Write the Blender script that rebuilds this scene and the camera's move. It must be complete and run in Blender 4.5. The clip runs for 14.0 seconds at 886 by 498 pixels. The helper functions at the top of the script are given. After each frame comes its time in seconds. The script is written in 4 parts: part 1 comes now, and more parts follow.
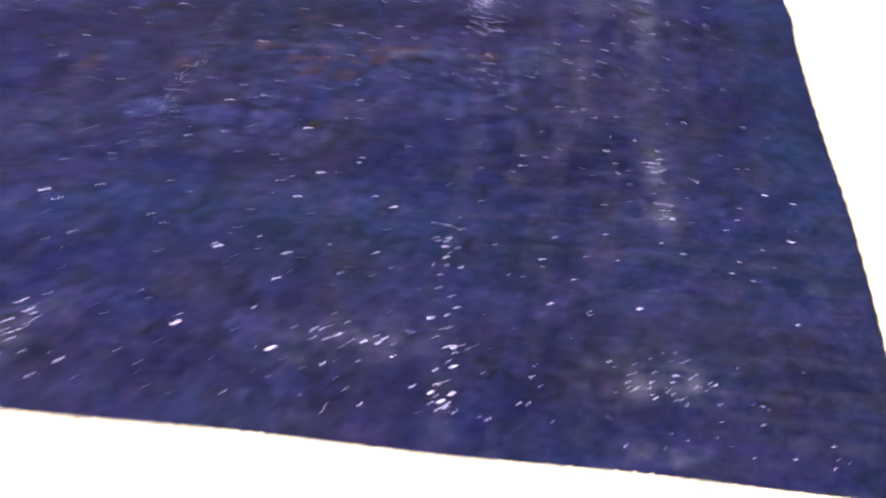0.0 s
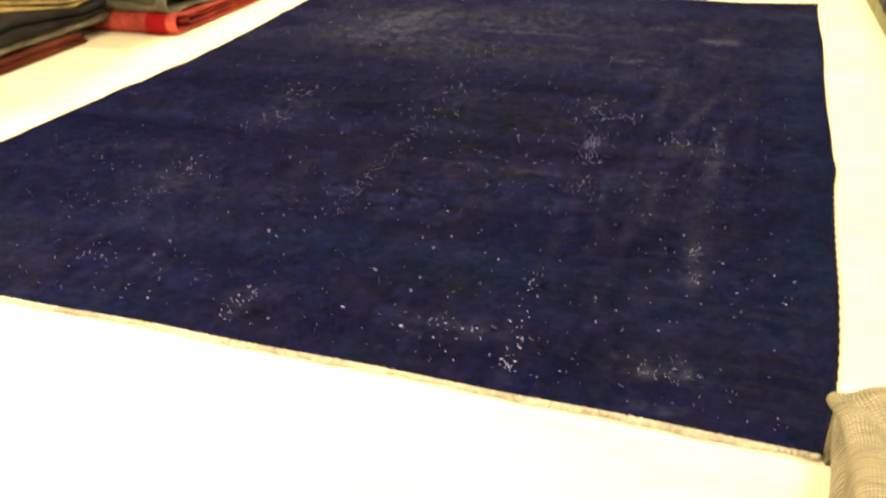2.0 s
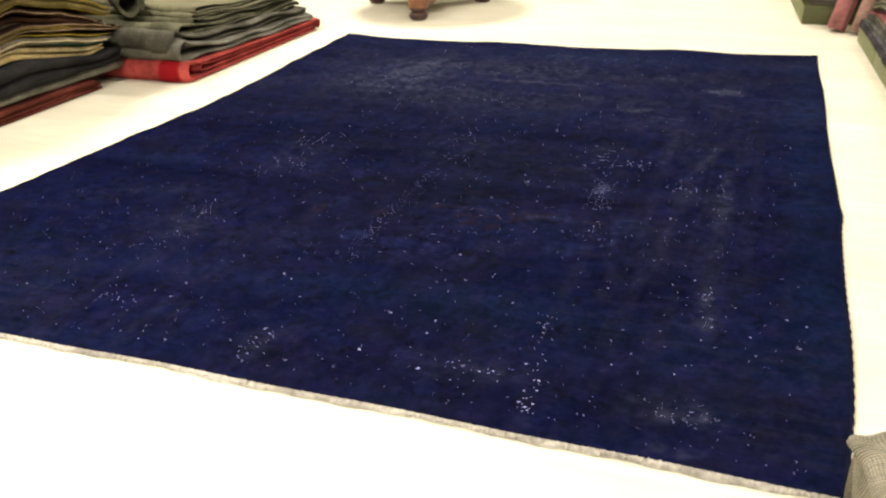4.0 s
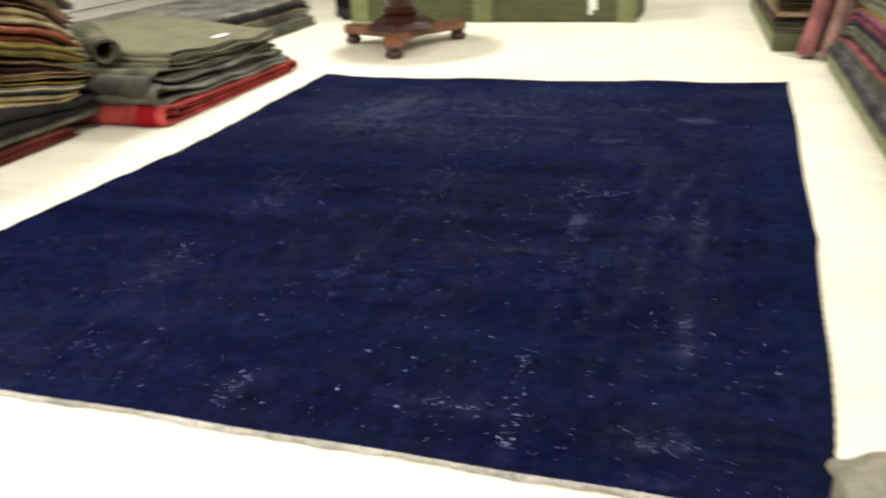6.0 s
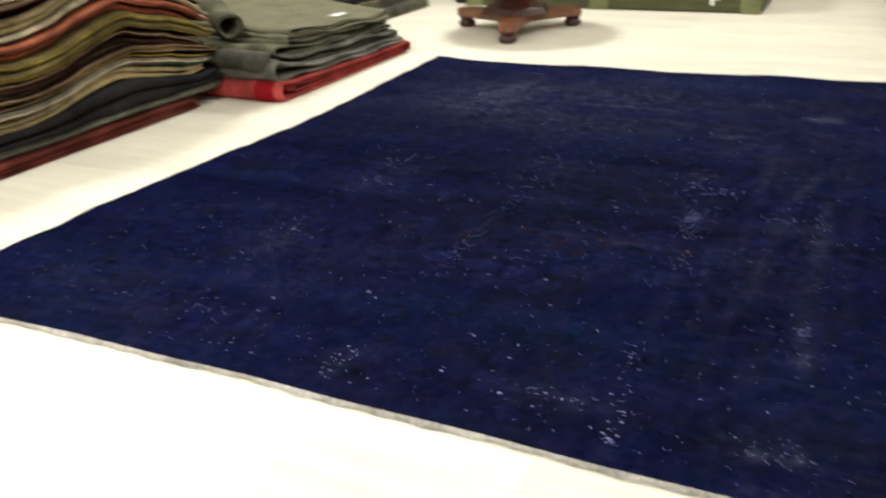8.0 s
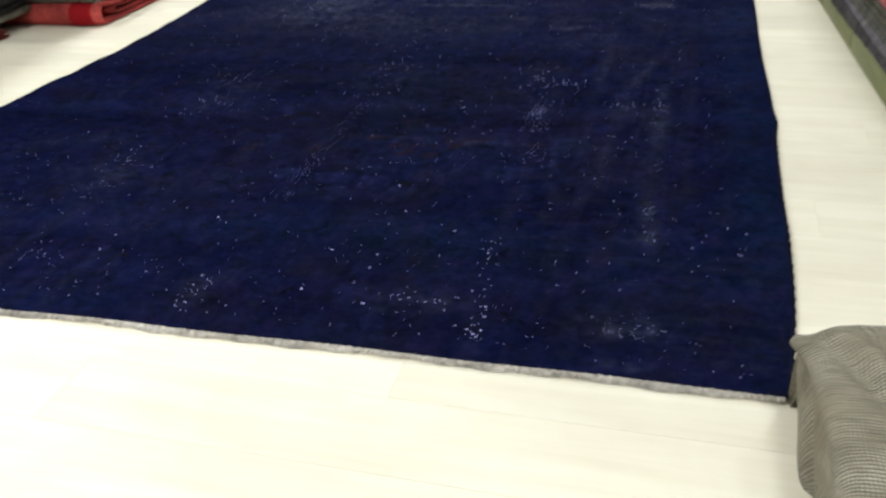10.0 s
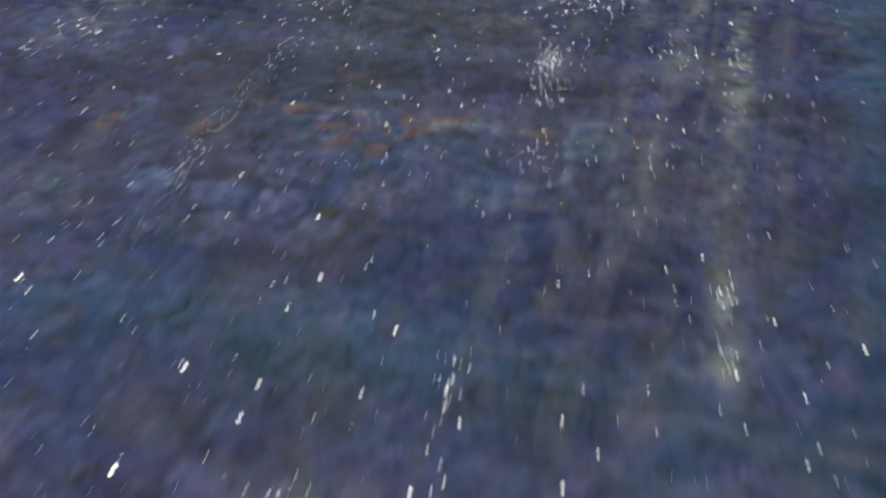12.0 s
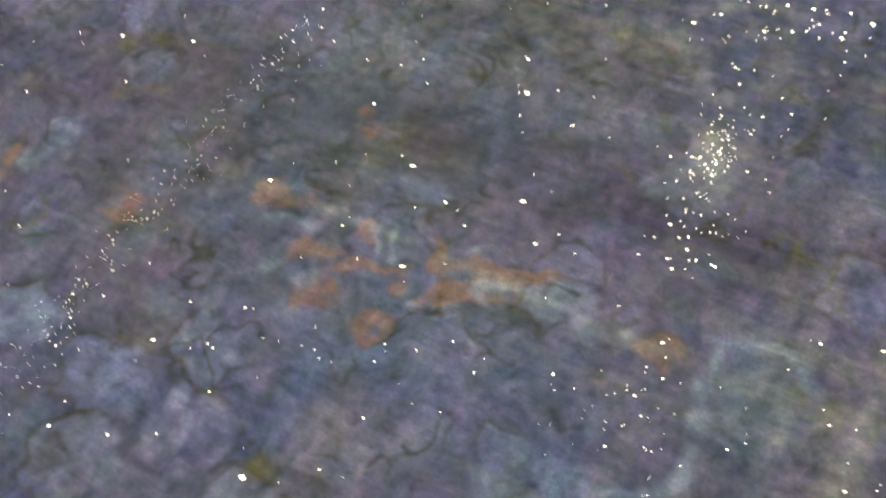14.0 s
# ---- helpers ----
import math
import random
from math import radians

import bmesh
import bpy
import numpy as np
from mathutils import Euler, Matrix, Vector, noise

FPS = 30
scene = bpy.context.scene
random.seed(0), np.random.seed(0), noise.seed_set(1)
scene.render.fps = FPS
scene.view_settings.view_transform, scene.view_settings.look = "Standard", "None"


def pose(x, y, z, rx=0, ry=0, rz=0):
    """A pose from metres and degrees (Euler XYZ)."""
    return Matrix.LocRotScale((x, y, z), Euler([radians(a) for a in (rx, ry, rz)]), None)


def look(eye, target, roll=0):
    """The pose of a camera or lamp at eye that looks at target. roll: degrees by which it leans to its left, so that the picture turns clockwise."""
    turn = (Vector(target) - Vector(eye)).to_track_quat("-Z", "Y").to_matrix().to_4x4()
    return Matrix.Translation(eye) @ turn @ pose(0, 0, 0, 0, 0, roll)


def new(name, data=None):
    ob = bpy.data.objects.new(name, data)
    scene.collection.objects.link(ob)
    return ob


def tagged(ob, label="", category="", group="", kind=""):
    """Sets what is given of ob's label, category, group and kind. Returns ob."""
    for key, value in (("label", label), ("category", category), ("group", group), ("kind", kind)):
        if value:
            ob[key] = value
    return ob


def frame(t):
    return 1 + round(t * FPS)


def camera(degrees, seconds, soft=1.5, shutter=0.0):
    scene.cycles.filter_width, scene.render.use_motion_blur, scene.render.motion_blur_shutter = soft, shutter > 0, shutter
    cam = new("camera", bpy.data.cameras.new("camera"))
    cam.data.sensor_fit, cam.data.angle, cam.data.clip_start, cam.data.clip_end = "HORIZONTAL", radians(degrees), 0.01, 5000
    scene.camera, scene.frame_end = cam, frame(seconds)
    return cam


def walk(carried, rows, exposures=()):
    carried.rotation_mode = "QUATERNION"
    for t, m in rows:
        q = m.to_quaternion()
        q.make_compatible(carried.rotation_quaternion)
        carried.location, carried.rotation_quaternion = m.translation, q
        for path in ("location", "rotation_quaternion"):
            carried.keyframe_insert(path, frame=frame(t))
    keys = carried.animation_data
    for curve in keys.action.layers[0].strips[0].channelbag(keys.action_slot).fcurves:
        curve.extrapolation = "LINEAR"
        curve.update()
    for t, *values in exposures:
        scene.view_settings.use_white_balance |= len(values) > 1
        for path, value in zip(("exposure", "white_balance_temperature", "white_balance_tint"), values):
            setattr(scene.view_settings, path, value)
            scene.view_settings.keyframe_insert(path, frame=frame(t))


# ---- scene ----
cam = camera(56.4, 14.0, 2.4, 0.9)
PATH = [
    (0, (2.261, -0.555, 0.97), (2.038, 0.903, -0.38), -0.7),
    (0.2, (2.28, -0.648, 0.985), (1.953, 0.821, -0.33), -1.4),
    (0.46, (2.32, -0.778, 1.01), (1.907, 0.685, -0.26), -1.4),
    (0.5, (2.326, -0.798, 1.014), (1.887, 0.694, -0.243), -1.4),
    (0.54, (2.332, -0.812, 1.016), (1.867, 0.703, -0.226), -1.4),
    (0.8, (2.372, -0.902, 1.028), (1.829, 0.665, -0.087), -2.4),
    (1, (2.425, -0.963, 1.034), (1.829, 0.634, -0.012), -2.7),
    (1.5, (2.541, -1.114, 1.061), (1.863, 0.449, 0.014), -2.9),
    (2, (2.539, -1.196, 1.089), (1.905, 0.428, 0.109), -2.1),
    (2.2, (2.518, -1.213, 1.101), (1.878, 0.42, 0.139), -2),
    (4.3, (2.508, -1.235, 1.091), (1.864, 0.448, 0.223), -1.7),
    (4.5, (2.517, -1.232, 1.09), (1.913, 0.469, 0.229), -1.9),
    (5, (2.541, -1.231, 1.09), (2.064, 0.518, 0.246), -1.7),
    (5.4, (2.56, -1.229, 1.096), (2.1, 0.534, 0.275), -2.3),
    (5.5, (2.557, -1.225, 1.093), (2.087, 0.539, 0.276), -2.5),
    (6, (2.534, -1.22, 1.09), (1.907, 0.502, 0.287), -3.1),
    (6.5, (2.508, -1.217, 1.089), (1.709, 0.435, 0.292), -3.4),
    (7, (2.486, -1.214, 1.088), (1.566, 0.366, 0.279), -3.7),
    (7.2, (2.482, -1.218, 1.092), (1.542, 0.351, 0.285), -3.6),
    (7.5, (2.484, -1.221, 1.09), (1.558, 0.363, 0.294), -2.9),
    (8, (2.492, -1.23, 1.091), (1.66, 0.39, 0.266), -2.4),
    (8.5, (2.516, -1.233, 1.089), (1.803, 0.423, 0.225), -2.8),
    (9, (2.533, -1.238, 1.088), (1.978, 0.45, 0.17), -2.8),
    (9.2, (2.538, -1.239, 1.082), (2.05, 0.459, 0.145), -2.6),
    (11.3, (2.448, -0.735, 0.988), (1.88, 0.725, -0.255), -6.1),
    (11.5, (2.443, -0.595, 0.965), (1.892, 0.834, -0.321), -5.1),
    (12, (2.358, -0.201, 0.944), (1.868, 1.2, -0.396), -4.3),
    (12.5, (2.332, 0.186, 0.902), (1.704, 1.45, -0.515), -3.7),
    (12.8, (2.29, 0.352, 0.898), (1.552, 1.466, -0.588), -5.6),
    (12.96, (2.261, 0.434, 0.876), (1.499, 1.504, -0.655), -6.8),
    (13, (2.254, 0.454, 0.87), (1.504, 1.53, -0.639), -6.8),
    (13.04, (2.248, 0.47, 0.868), (1.509, 1.556, -0.623), -6.8),
    (13.2, (2.223, 0.536, 0.858), (1.501, 1.596, -0.677), -7.9),
    (13.5, (2.174, 0.639, 0.877), (1.489, 1.608, -0.733), -9),
    (14, (2.155, 0.714, 0.865), (1.515, 1.578, -0.821), -9.2),
]
LIGHTING = [
    (0, 2.07, 5900, 18), (0.5, 2.29, 11300, 11), (1, 2.02, 14200, 4), (1.5, 1.4, 10600, 4), (2, 0.85, 8200, 5), (2.2, 0.7, 7600, 6), (4.3, 0.3, 5500, 10),
    (5, 0.2, 5200, 10), (6, 0.2, 5200, 10), (7, 0.14, 5200, 10), (7.5, -0.05, 5150, 10), (8, -0.08, 5150, 10), (9.2, -0.22, 5000, 10), (11.3, -0.49, 4850, 6),
    (11.6, -0.51, 4850, 6), (11.8, 1.5, 7000, -6), (12, 2.48, 8500, -37), (12.5, 3.04, 15200, -33), (13, 3.18, 15600, -37), (14, 3.30, 16000, -38),
]
walk(cam, [(t, look(eye, target, roll)) for t, eye, target, roll in PATH], LIGHTING)

# ---------------------------------------------------------------- light
world = bpy.data.worlds.new("shop_air")
world.use_nodes = True
world.node_tree.nodes["Background"].inputs[0].default_value = (1.0, 0.9, 0.75, 1)
world.node_tree.nodes["Background"].inputs[1].default_value = 0.05
scene.world = world

LAMP_COLOUR = (1.0, 0.87, 0.67)
# unseen lamps: first and third placed by shadows, the rest added to brighten floor
LAMPS = [(-0.35, 4.95, 110), (2.3, 5.6, 58), (-1.75, 2.1, 95), (1.6, 2.4, 38), (3.9, 2.4, 50), (0.4, -1.0, 150), (3.2, -1.3, 62)]


# ---------------------------------------------------------------- materials
def nodes_of(name):
    m = bpy.data.materials.new(name)
    m.use_nodes = True
    nt = m.node_tree
    return m, nt, nt.nodes["Principled BSDF"]


def add(nt, kind, **values):
    n = nt.nodes.new(kind)
    for key, value in values.items():
        n.inputs[key].default_value = value
    return n


def ramp(nt, source, stops):
    r = nt.nodes.new("ShaderNodeValToRGB")
    while len(r.color_ramp.elements) < len(stops):
        r.color_ramp.elements.new(0.5)
    for e, (at, c) in zip(r.color_ramp.elements, stops):
        e.position, e.color = at, (*c, 1)
    nt.links.new(source, r.inputs[0])
    return r.outputs[0]


def mix(nt, fac, a, b, blend="MIX"):
    m = nt.nodes.new("ShaderNodeMix")
    m.data_type, m.blend_type = "RGBA", blend
    for socket, value in ((m.inputs[0], fac), (m.inputs[6], a), (m.inputs[7], b)):
        if isinstance(value, bpy.types.NodeSocket):
            nt.links.new(value, socket)
        elif isinstance(value, (int, float)):
            socket.default_value = value
        else:
            socket.default_value = (*value, 1)
    return m.outputs[2]


def bump(nt, bsdf, height, strength, distance):
    b = add(nt, "ShaderNodeBump", Strength=strength, Distance=distance)
    nt.links.new(height, b.inputs["Height"])
    nt.links.new(b.outputs[0], bsdf.inputs["Normal"])


def coords(nt, scale=(1, 1, 1), kind="Object"):
    tc = nt.nodes.new("ShaderNodeTexCoord")
    mp = nt.nodes.new("ShaderNodeMapping")
    mp.inputs["Scale"].default_value = scale
    nt.links.new(tc.outputs[kind], mp.inputs[0])
    return mp.outputs[0]


def noise_of(nt, vector, scale, detail=3.0, rough=0.55, distortion=0.0):
    n = add(nt, "ShaderNodeTexNoise", Scale=scale, Detail=detail, Roughness=rough, Distortion=distortion)
    nt.links.new(vector, n.inputs["Vector"])
    return n.outputs[0]


def fabric(name, colour, second=None, stripes=(), rough=0.95, weave=420.0, band=None, deep=0.55):
    """Wool: mottled dye, a worn second tone, a fine weave; stripes: (axis scale, colour, share)."""
    m, nt, bsdf = nodes_of(name)
    second = second or tuple(min(1, c * 1.8 + 0.003) for c in colour)
    v = coords(nt)
    dark = tuple(c * deep for c in colour)
    big = ramp(nt, noise_of(nt, v, 6.0, 4.0), [(0.32, dark), (0.5, colour), (0.72, second)])
    fine = noise_of(nt, v, 85.0, 4.0, 0.65)
    col = mix(nt, 0.65, big, ramp(nt, fine, [(0.32, (0.35, 0.35, 0.35)), (0.7, (1.0, 1.0, 1.0))]), "MULTIPLY")
    for scale, tint, share in stripes:
        lines = noise_of(nt, coords(nt, scale), 1.0, 1.0)
        col = mix(nt, ramp(nt, lines, [(share, (0, 0, 0)), (share + 0.05, (1, 1, 1))]), col, tint)
    if band:
        split = nt.nodes.new("ShaderNodeSeparateXYZ")
        nt.links.new(v, split.inputs[0])
        reach = nt.nodes.new("ShaderNodeMapRange")
        reach.inputs[1].default_value, reach.inputs[2].default_value = -1.0, 0.0
        nt.links.new(split.outputs[0], reach.inputs[0])
        a, b = band[0] + 1, band[1] + 1
        col = mix(nt, ramp(nt, reach.outputs[0], [(a, (0, 0, 0)), (a + 0.01, (1, 1, 1)), (b, (1, 1, 1)), (b + 0.01, (0, 0, 0))]), col, band[2])
    nt.links.new(col, bsdf.inputs["Base Color"])
    bsdf.inputs["Roughness"].default_value = rough
    bsdf.inputs["Specular IOR Level"].default_value = 0.05
    both = mix(nt, 0.5, noise_of(nt, v, weave, 1.0), noise_of(nt, v, 60.0, 2.0))
    bump(nt, bsdf, both, 0.7, 0.004)
    return m


def wood(name, light, dark, scale=(2.0, 26.0, 26.0), rough=0.45, island=0.0, stain=0.35):
    m, nt, bsdf = nodes_of(name)
    v = coords(nt, scale)
    grain = ramp(nt, noise_of(nt, v, 1.6, 6.0, 0.6, 0.6), [(0.3, dark), (0.7, light)])
    col = grain
    if island:
        info = nt.nodes.new("ShaderNodeObjectInfo")
        col = mix(nt, 1.0, grain, ramp(nt, info.outputs["Random"], [(0.0, (1 - island,) * 3), (1.0, (1, 1, 1))]), "MULTIPLY")
    col = mix(nt, stain, col, ramp(nt, noise_of(nt, coords(nt), 3.0, 4.0), [(0.3, (0.6, 0.56, 0.5)), (0.65, (1, 1, 1))]), "MULTIPLY")
    nt.links.new(col, bsdf.inputs["Base Color"])
    bsdf.inputs["Roughness"].default_value = rough
    bump(nt, bsdf, grain, 0.15, 0.002)
    return m


FLOOR_WOOD = wood("pale_floor_board", (0.81, 0.76, 0.61), (0.73, 0.67, 0.51), (1.2, 16.0, 16.0), 0.5, 0.10, 0.22)
MAHOGANY = wood("mahogany", (0.062, 0.018, 0.009), (0.016, 0.006, 0.004), (14.0, 14.0, 3.0), 0.28)
WORN_MAHOGANY = wood("worn_mahogany", (0.27, 0.115, 0.048), (0.085, 0.030, 0.012), (9.0, 9.0, 9.0), 0.35)
GREEN_PAINT = wood("green_painted_board", (0.088, 0.090, 0.024), (0.042, 0.046, 0.013), (3.0, 3.0, 22.0), 0.6)
GREEN_LIGHT = wood("light_green_painted_board", (0.20, 0.21, 0.085), (0.13, 0.14, 0.05), (3.0, 3.0, 22.0), 0.6)
WALL_PAINT = wood("wall_plaster", (0.78, 0.75, 0.68), (0.72, 0.69, 0.62), (1, 1, 1), 0.85)
PAPER = wood("tag_paper", (0.85, 0.85, 0.80), (0.75, 0.74, 0.68), (5, 5, 5), 0.8)
METAL = wood("lamp_housing", (0.7, 0.7, 0.68), (0.6, 0.6, 0.58), (3, 3, 3), 0.4)
IRON = wood("dark_iron", (0.05, 0.05, 0.045), (0.02, 0.02, 0.02), (9, 9, 9), 0.5)

COLOURS = {
    "maroon": (0.165, 0.042, 0.029), "rust": (0.17, 0.045, 0.022), "slate": (0.23, 0.215, 0.17), "charcoal": (0.028, 0.026, 0.026),
    "oatmeal": (0.60, 0.46, 0.21), "moss": (0.19, 0.185, 0.13), "ash": (0.25, 0.235, 0.16), "steel": (0.17, 0.165, 0.14), "taupe": (0.19, 0.16, 0.11), "mustard": (0.33, 0.24, 0.09), "umber": (0.040, 0.018, 0.010),
    "olive": (0.20, 0.155, 0.052), "orange": (0.62, 0.20, 0.085), "cream": (0.68, 0.56, 0.34), "stone": (0.22, 0.19, 0.15),
    "red": (0.33, 0.028, 0.022), "coral": (0.36, 0.125, 0.118), "sage": (0.15, 0.142, 0.088), "plum": (0.23, 0.070, 0.098), "terracotta": (0.52, 0.165, 0.078),
    "navy": (0.035, 0.036, 0.05), "lavender": (0.21, 0.19, 0.205), "grey_green": (0.29, 0.27, 0.165), "pink": (0.44, 0.18, 0.165), "rose": (0.45, 0.27, 0.21),
    "brown": (0.11, 0.07, 0.05), "teal": (0.04, 0.13, 0.10), "tan": (0.36, 0.25, 0.15), "mauve": (0.25, 0.095, 0.125),
    "dark_grey": (0.135, 0.125, 0.095), "yellow": (0.42, 0.31, 0.04),
}
WOOL = {name: fabric(name + "_wool", tuple(v * 0.68 for v in c)) for name, c in COLOURS.items()}
WOOL["grey_green"] = fabric("smooth_olive_wool", (0.185, 0.172, 0.105), (0.215, 0.20, 0.125), deep=0.85)
WOOL["two_reds"] = fabric("two_reds_wool", (0.36, 0.060, 0.050), band=(-0.415, -0.30, (0.22, 0.008, 0.011)))
WOOL["patterned_navy"] = fabric("patterned_navy_wool", (0.024, 0.025, 0.035), (0.16, 0.12, 0.13), [((30, 30, 30), (0.12, 0.10, 0.11), 0.6)])
WOOL["patterned_coral"] = fabric("patterned_coral_wool", (0.10, 0.035, 0.040), (0.26, 0.085, 0.08), [((30, 30, 30), (0.030, 0.015, 0.03), 0.5)])


def ribbed():
    """Flat-woven taupe wool with close dark and light ribs."""
    m, nt, bsdf = nodes_of("ribbed_taupe_wool")
    v = coords(nt)
    creases = noise_of(nt, coords(nt, (16, 120, 1), "UV"), 1.0, 3.0, 0.6)
    uv = coords(nt, (1, 1, 1), "UV")
    bend = nt.nodes.new("ShaderNodeMix")
    bend.data_type, bend.blend_type, bend.inputs[0].default_value = "RGBA", "LINEAR_LIGHT", 0.012
    warp = nt.nodes.new("ShaderNodeTexNoise")
    warp.inputs["Scale"].default_value = 9.0
    nt.links.new(uv, warp.inputs["Vector"])
    nt.links.new(uv, bend.inputs[6])
    nt.links.new(warp.outputs[1], bend.inputs[7])
    threads = []
    for axis, scale in (("X", 58.0), ("Y", 48.0)):
        wave = nt.nodes.new("ShaderNodeTexWave")
        wave.bands_direction = axis
        wave.inputs["Scale"].default_value, wave.inputs["Distortion"].default_value, wave.inputs["Detail"].default_value = scale, 0.8, 1.0
        nt.links.new(bend.outputs[2], wave.inputs["Vector"])
        threads.append(wave.outputs[1])
    ribs = mix(nt, 1.0, ramp(nt, threads[0], [(0.15, (0.60,) * 3), (0.6, (1.0,) * 3)]), ramp(nt, threads[1], [(0.15, (0.30,) * 3), (0.6, (1.0,) * 3)]), "MULTIPLY")
    tone = ramp(nt, noise_of(nt, v, 14.0, 4.0), [(0.3, (0.26, 0.235, 0.165)), (0.7, (0.50, 0.46, 0.35))])
    rubbed = ramp(nt, noise_of(nt, v, 9.0, 3.0), [(0.40, (0.05,) * 3), (0.64, (0.85,) * 3)])
    checked = mix(nt, ribs, (0.035, 0.032, 0.026), tone)
    col = mix(nt, rubbed, checked, (0.225, 0.198, 0.14))
    # shade of the creases put into the colour, besides their bump below
    col = mix(nt, 0.5, col, ramp(nt, creases, [(0.34, (0.5,) * 3), (0.6, (1.1,) * 3)]), "MULTIPLY")
    nt.links.new(col, bsdf.inputs["Base Color"])
    bsdf.inputs["Roughness"].default_value, bsdf.inputs["Specular IOR Level"].default_value = 0.9, 0.1
    bump(nt, bsdf, mix(nt, 0.5, ribs, creases), 0.9, 0.004)
    return m


RIBBED = ribbed()


def overdyed():
    """Worn overdyed pile: the dye comes from the mesh, the fine ornament, grain and weft lines from here."""
    m, nt, bsdf = nodes_of("overdyed_pile")
    dye = nt.nodes.new("ShaderNodeVertexColor")
    dye.layer_name = "dye"
    v = coords(nt)
    warp = nt.nodes.new("ShaderNodeTexNoise")
    warp.inputs["Scale"].default_value, warp.inputs["Detail"].default_value = 7.0, 3.0
    nt.links.new(v, warp.inputs["Vector"])
    bent = nt.nodes.new("ShaderNodeMix")
    bent.data_type, bent.blend_type, bent.inputs[0].default_value = "RGBA", "LINEAR_LIGHT", 0.09
    nt.links.new(v, bent.inputs[6])
    nt.links.new(warp.outputs[1], bent.inputs[7])
    col = dye.outputs[0]
    blotch = nt.nodes.new("ShaderNodeTexNoise")
    blotch.inputs["Scale"].default_value, blotch.inputs["Detail"].default_value, blotch.inputs["Roughness"].default_value = 26.0, 5.0, 0.62
    nt.links.new(bent.outputs[2], blotch.inputs["Vector"])
    speckle = nt.nodes.new("ShaderNodeTexNoise")
    speckle.inputs["Scale"].default_value, speckle.inputs["Detail"].default_value = 75.0, 3.0
    nt.links.new(v, speckle.inputs["Vector"])
    for source, gain in ((blotch.outputs[1], 0.55), (blotch.outputs[0], 1.9), (speckle.outputs[0], 1.1), (speckle.outputs[1], 0.3)):
        lift = nt.nodes.new("ShaderNodeVectorMath")
        lift.operation = "MULTIPLY_ADD"
        lift.inputs[1].default_value, lift.inputs[2].default_value = (gain,) * 3, (1 - 0.5 * gain,) * 3
        nt.links.new(source, lift.inputs[0])
        col = mix(nt, 0.8, col, lift.outputs[0], "MULTIPLY")
    for scale, width, depth, mask_scale, tone in ((17.0, 0.016, 0.30, 6.0, 0.5), (34.0, 0.022, 0.34, 9.0, 0.5)):
        curl = noise_of(nt, v, scale, 0.6, 0.5, 0.5)
        line = ramp(nt, curl, [(0.5 - width, (0, 0, 0)), (0.5, (1, 1, 1)), (0.5 + width, (0, 0, 0))])
        mask = ramp(nt, noise_of(nt, v, mask_scale, 2.0), [(0.44, (0, 0, 0)), (0.58, (depth,) * 3)])
        col = mix(nt, mix(nt, 1.0, line, mask, "MULTIPLY"), col, mix(nt, 1.0, col, (tone, tone, tone * 0.9), "MULTIPLY"))
    petal = nt.nodes.new("ShaderNodeTexVoronoi")
    petal.inputs["Scale"].default_value = 13.0
    nt.links.new(bent.outputs[2], petal.inputs["Vector"])
    col = mix(nt, 0.3, col, ramp(nt, petal.outputs[1], [(0.0, (0.7, 0.7, 0.68)), (0.5, (1, 1, 1)), (1.0, (1.3, 1.3, 1.35))]), "MULTIPLY")
    weft = noise_of(nt, coords(nt, (9, 110, 1)), 1.0, 3.0, 0.6)
    col = mix(nt, 0.35, col, ramp(nt, weft, [(0.3, (0.6,) * 3), (0.68, (1.3,) * 3)]), "MULTIPLY")
    grain = noise_of(nt, v, 300.0, 3.0, 0.7)
    col = mix(nt, 0.32, col, ramp(nt, grain, [(0.3, (0.45, 0.45, 0.45)), (0.7, (1.45, 1.45, 1.45))]), "MULTIPLY")
    nt.links.new(col, bsdf.inputs["Base Color"])
    bsdf.inputs["Roughness"].default_value, bsdf.inputs["Specular IOR Level"].default_value = 1.0, 0.0
    bump(nt, bsdf, mix(nt, 0.5, grain, weft), 0.6, 0.003)
    return m


OVERDYED = overdyed()
KNOT = fabric("bare_cotton_knot", (0.42, 0.42, 0.80), (0.60, 0.60, 0.96))
CORD = fabric("undyed_end_cord", (0.56, 0.52, 0.45), (0.70, 0.67, 0.60))
BINDING = fabric("blue_edge_binding", (0.006, 0.007, 0.020), (0.009, 0.010, 0.028))


# ---------------------------------------------------------------- mesh helpers
def mesh_from(name, verts, faces, material, smooth=35.0):
    me = bpy.data.meshes.new(name)
    me.from_pydata([tuple(map(float, v)) for v in verts], [], [tuple(map(int, f)) for f in faces])
    me.materials.append(material)
    if smooth:
        me.shade_smooth()
        me.set_sharp_from_angle(angle=radians(smooth))
    me.update()
    return me


def part(name, bm, material, parent, label=""):
    """Links a bmesh (or a finished mesh) as one mesh object under a thing or a part."""
    if isinstance(bm, bmesh.types.BMesh):
        me = bpy.data.meshes.new(name)
        bm.to_mesh(me)
        bm.free()
        me.materials.append(material)
        me.shade_smooth()
        me.set_sharp_from_angle(angle=radians(35))
    else:
        me = bm
    ob = new(name, me)
    if parent:
        ob.parent = parent
    if label:
        tagged(ob, label)
    return ob


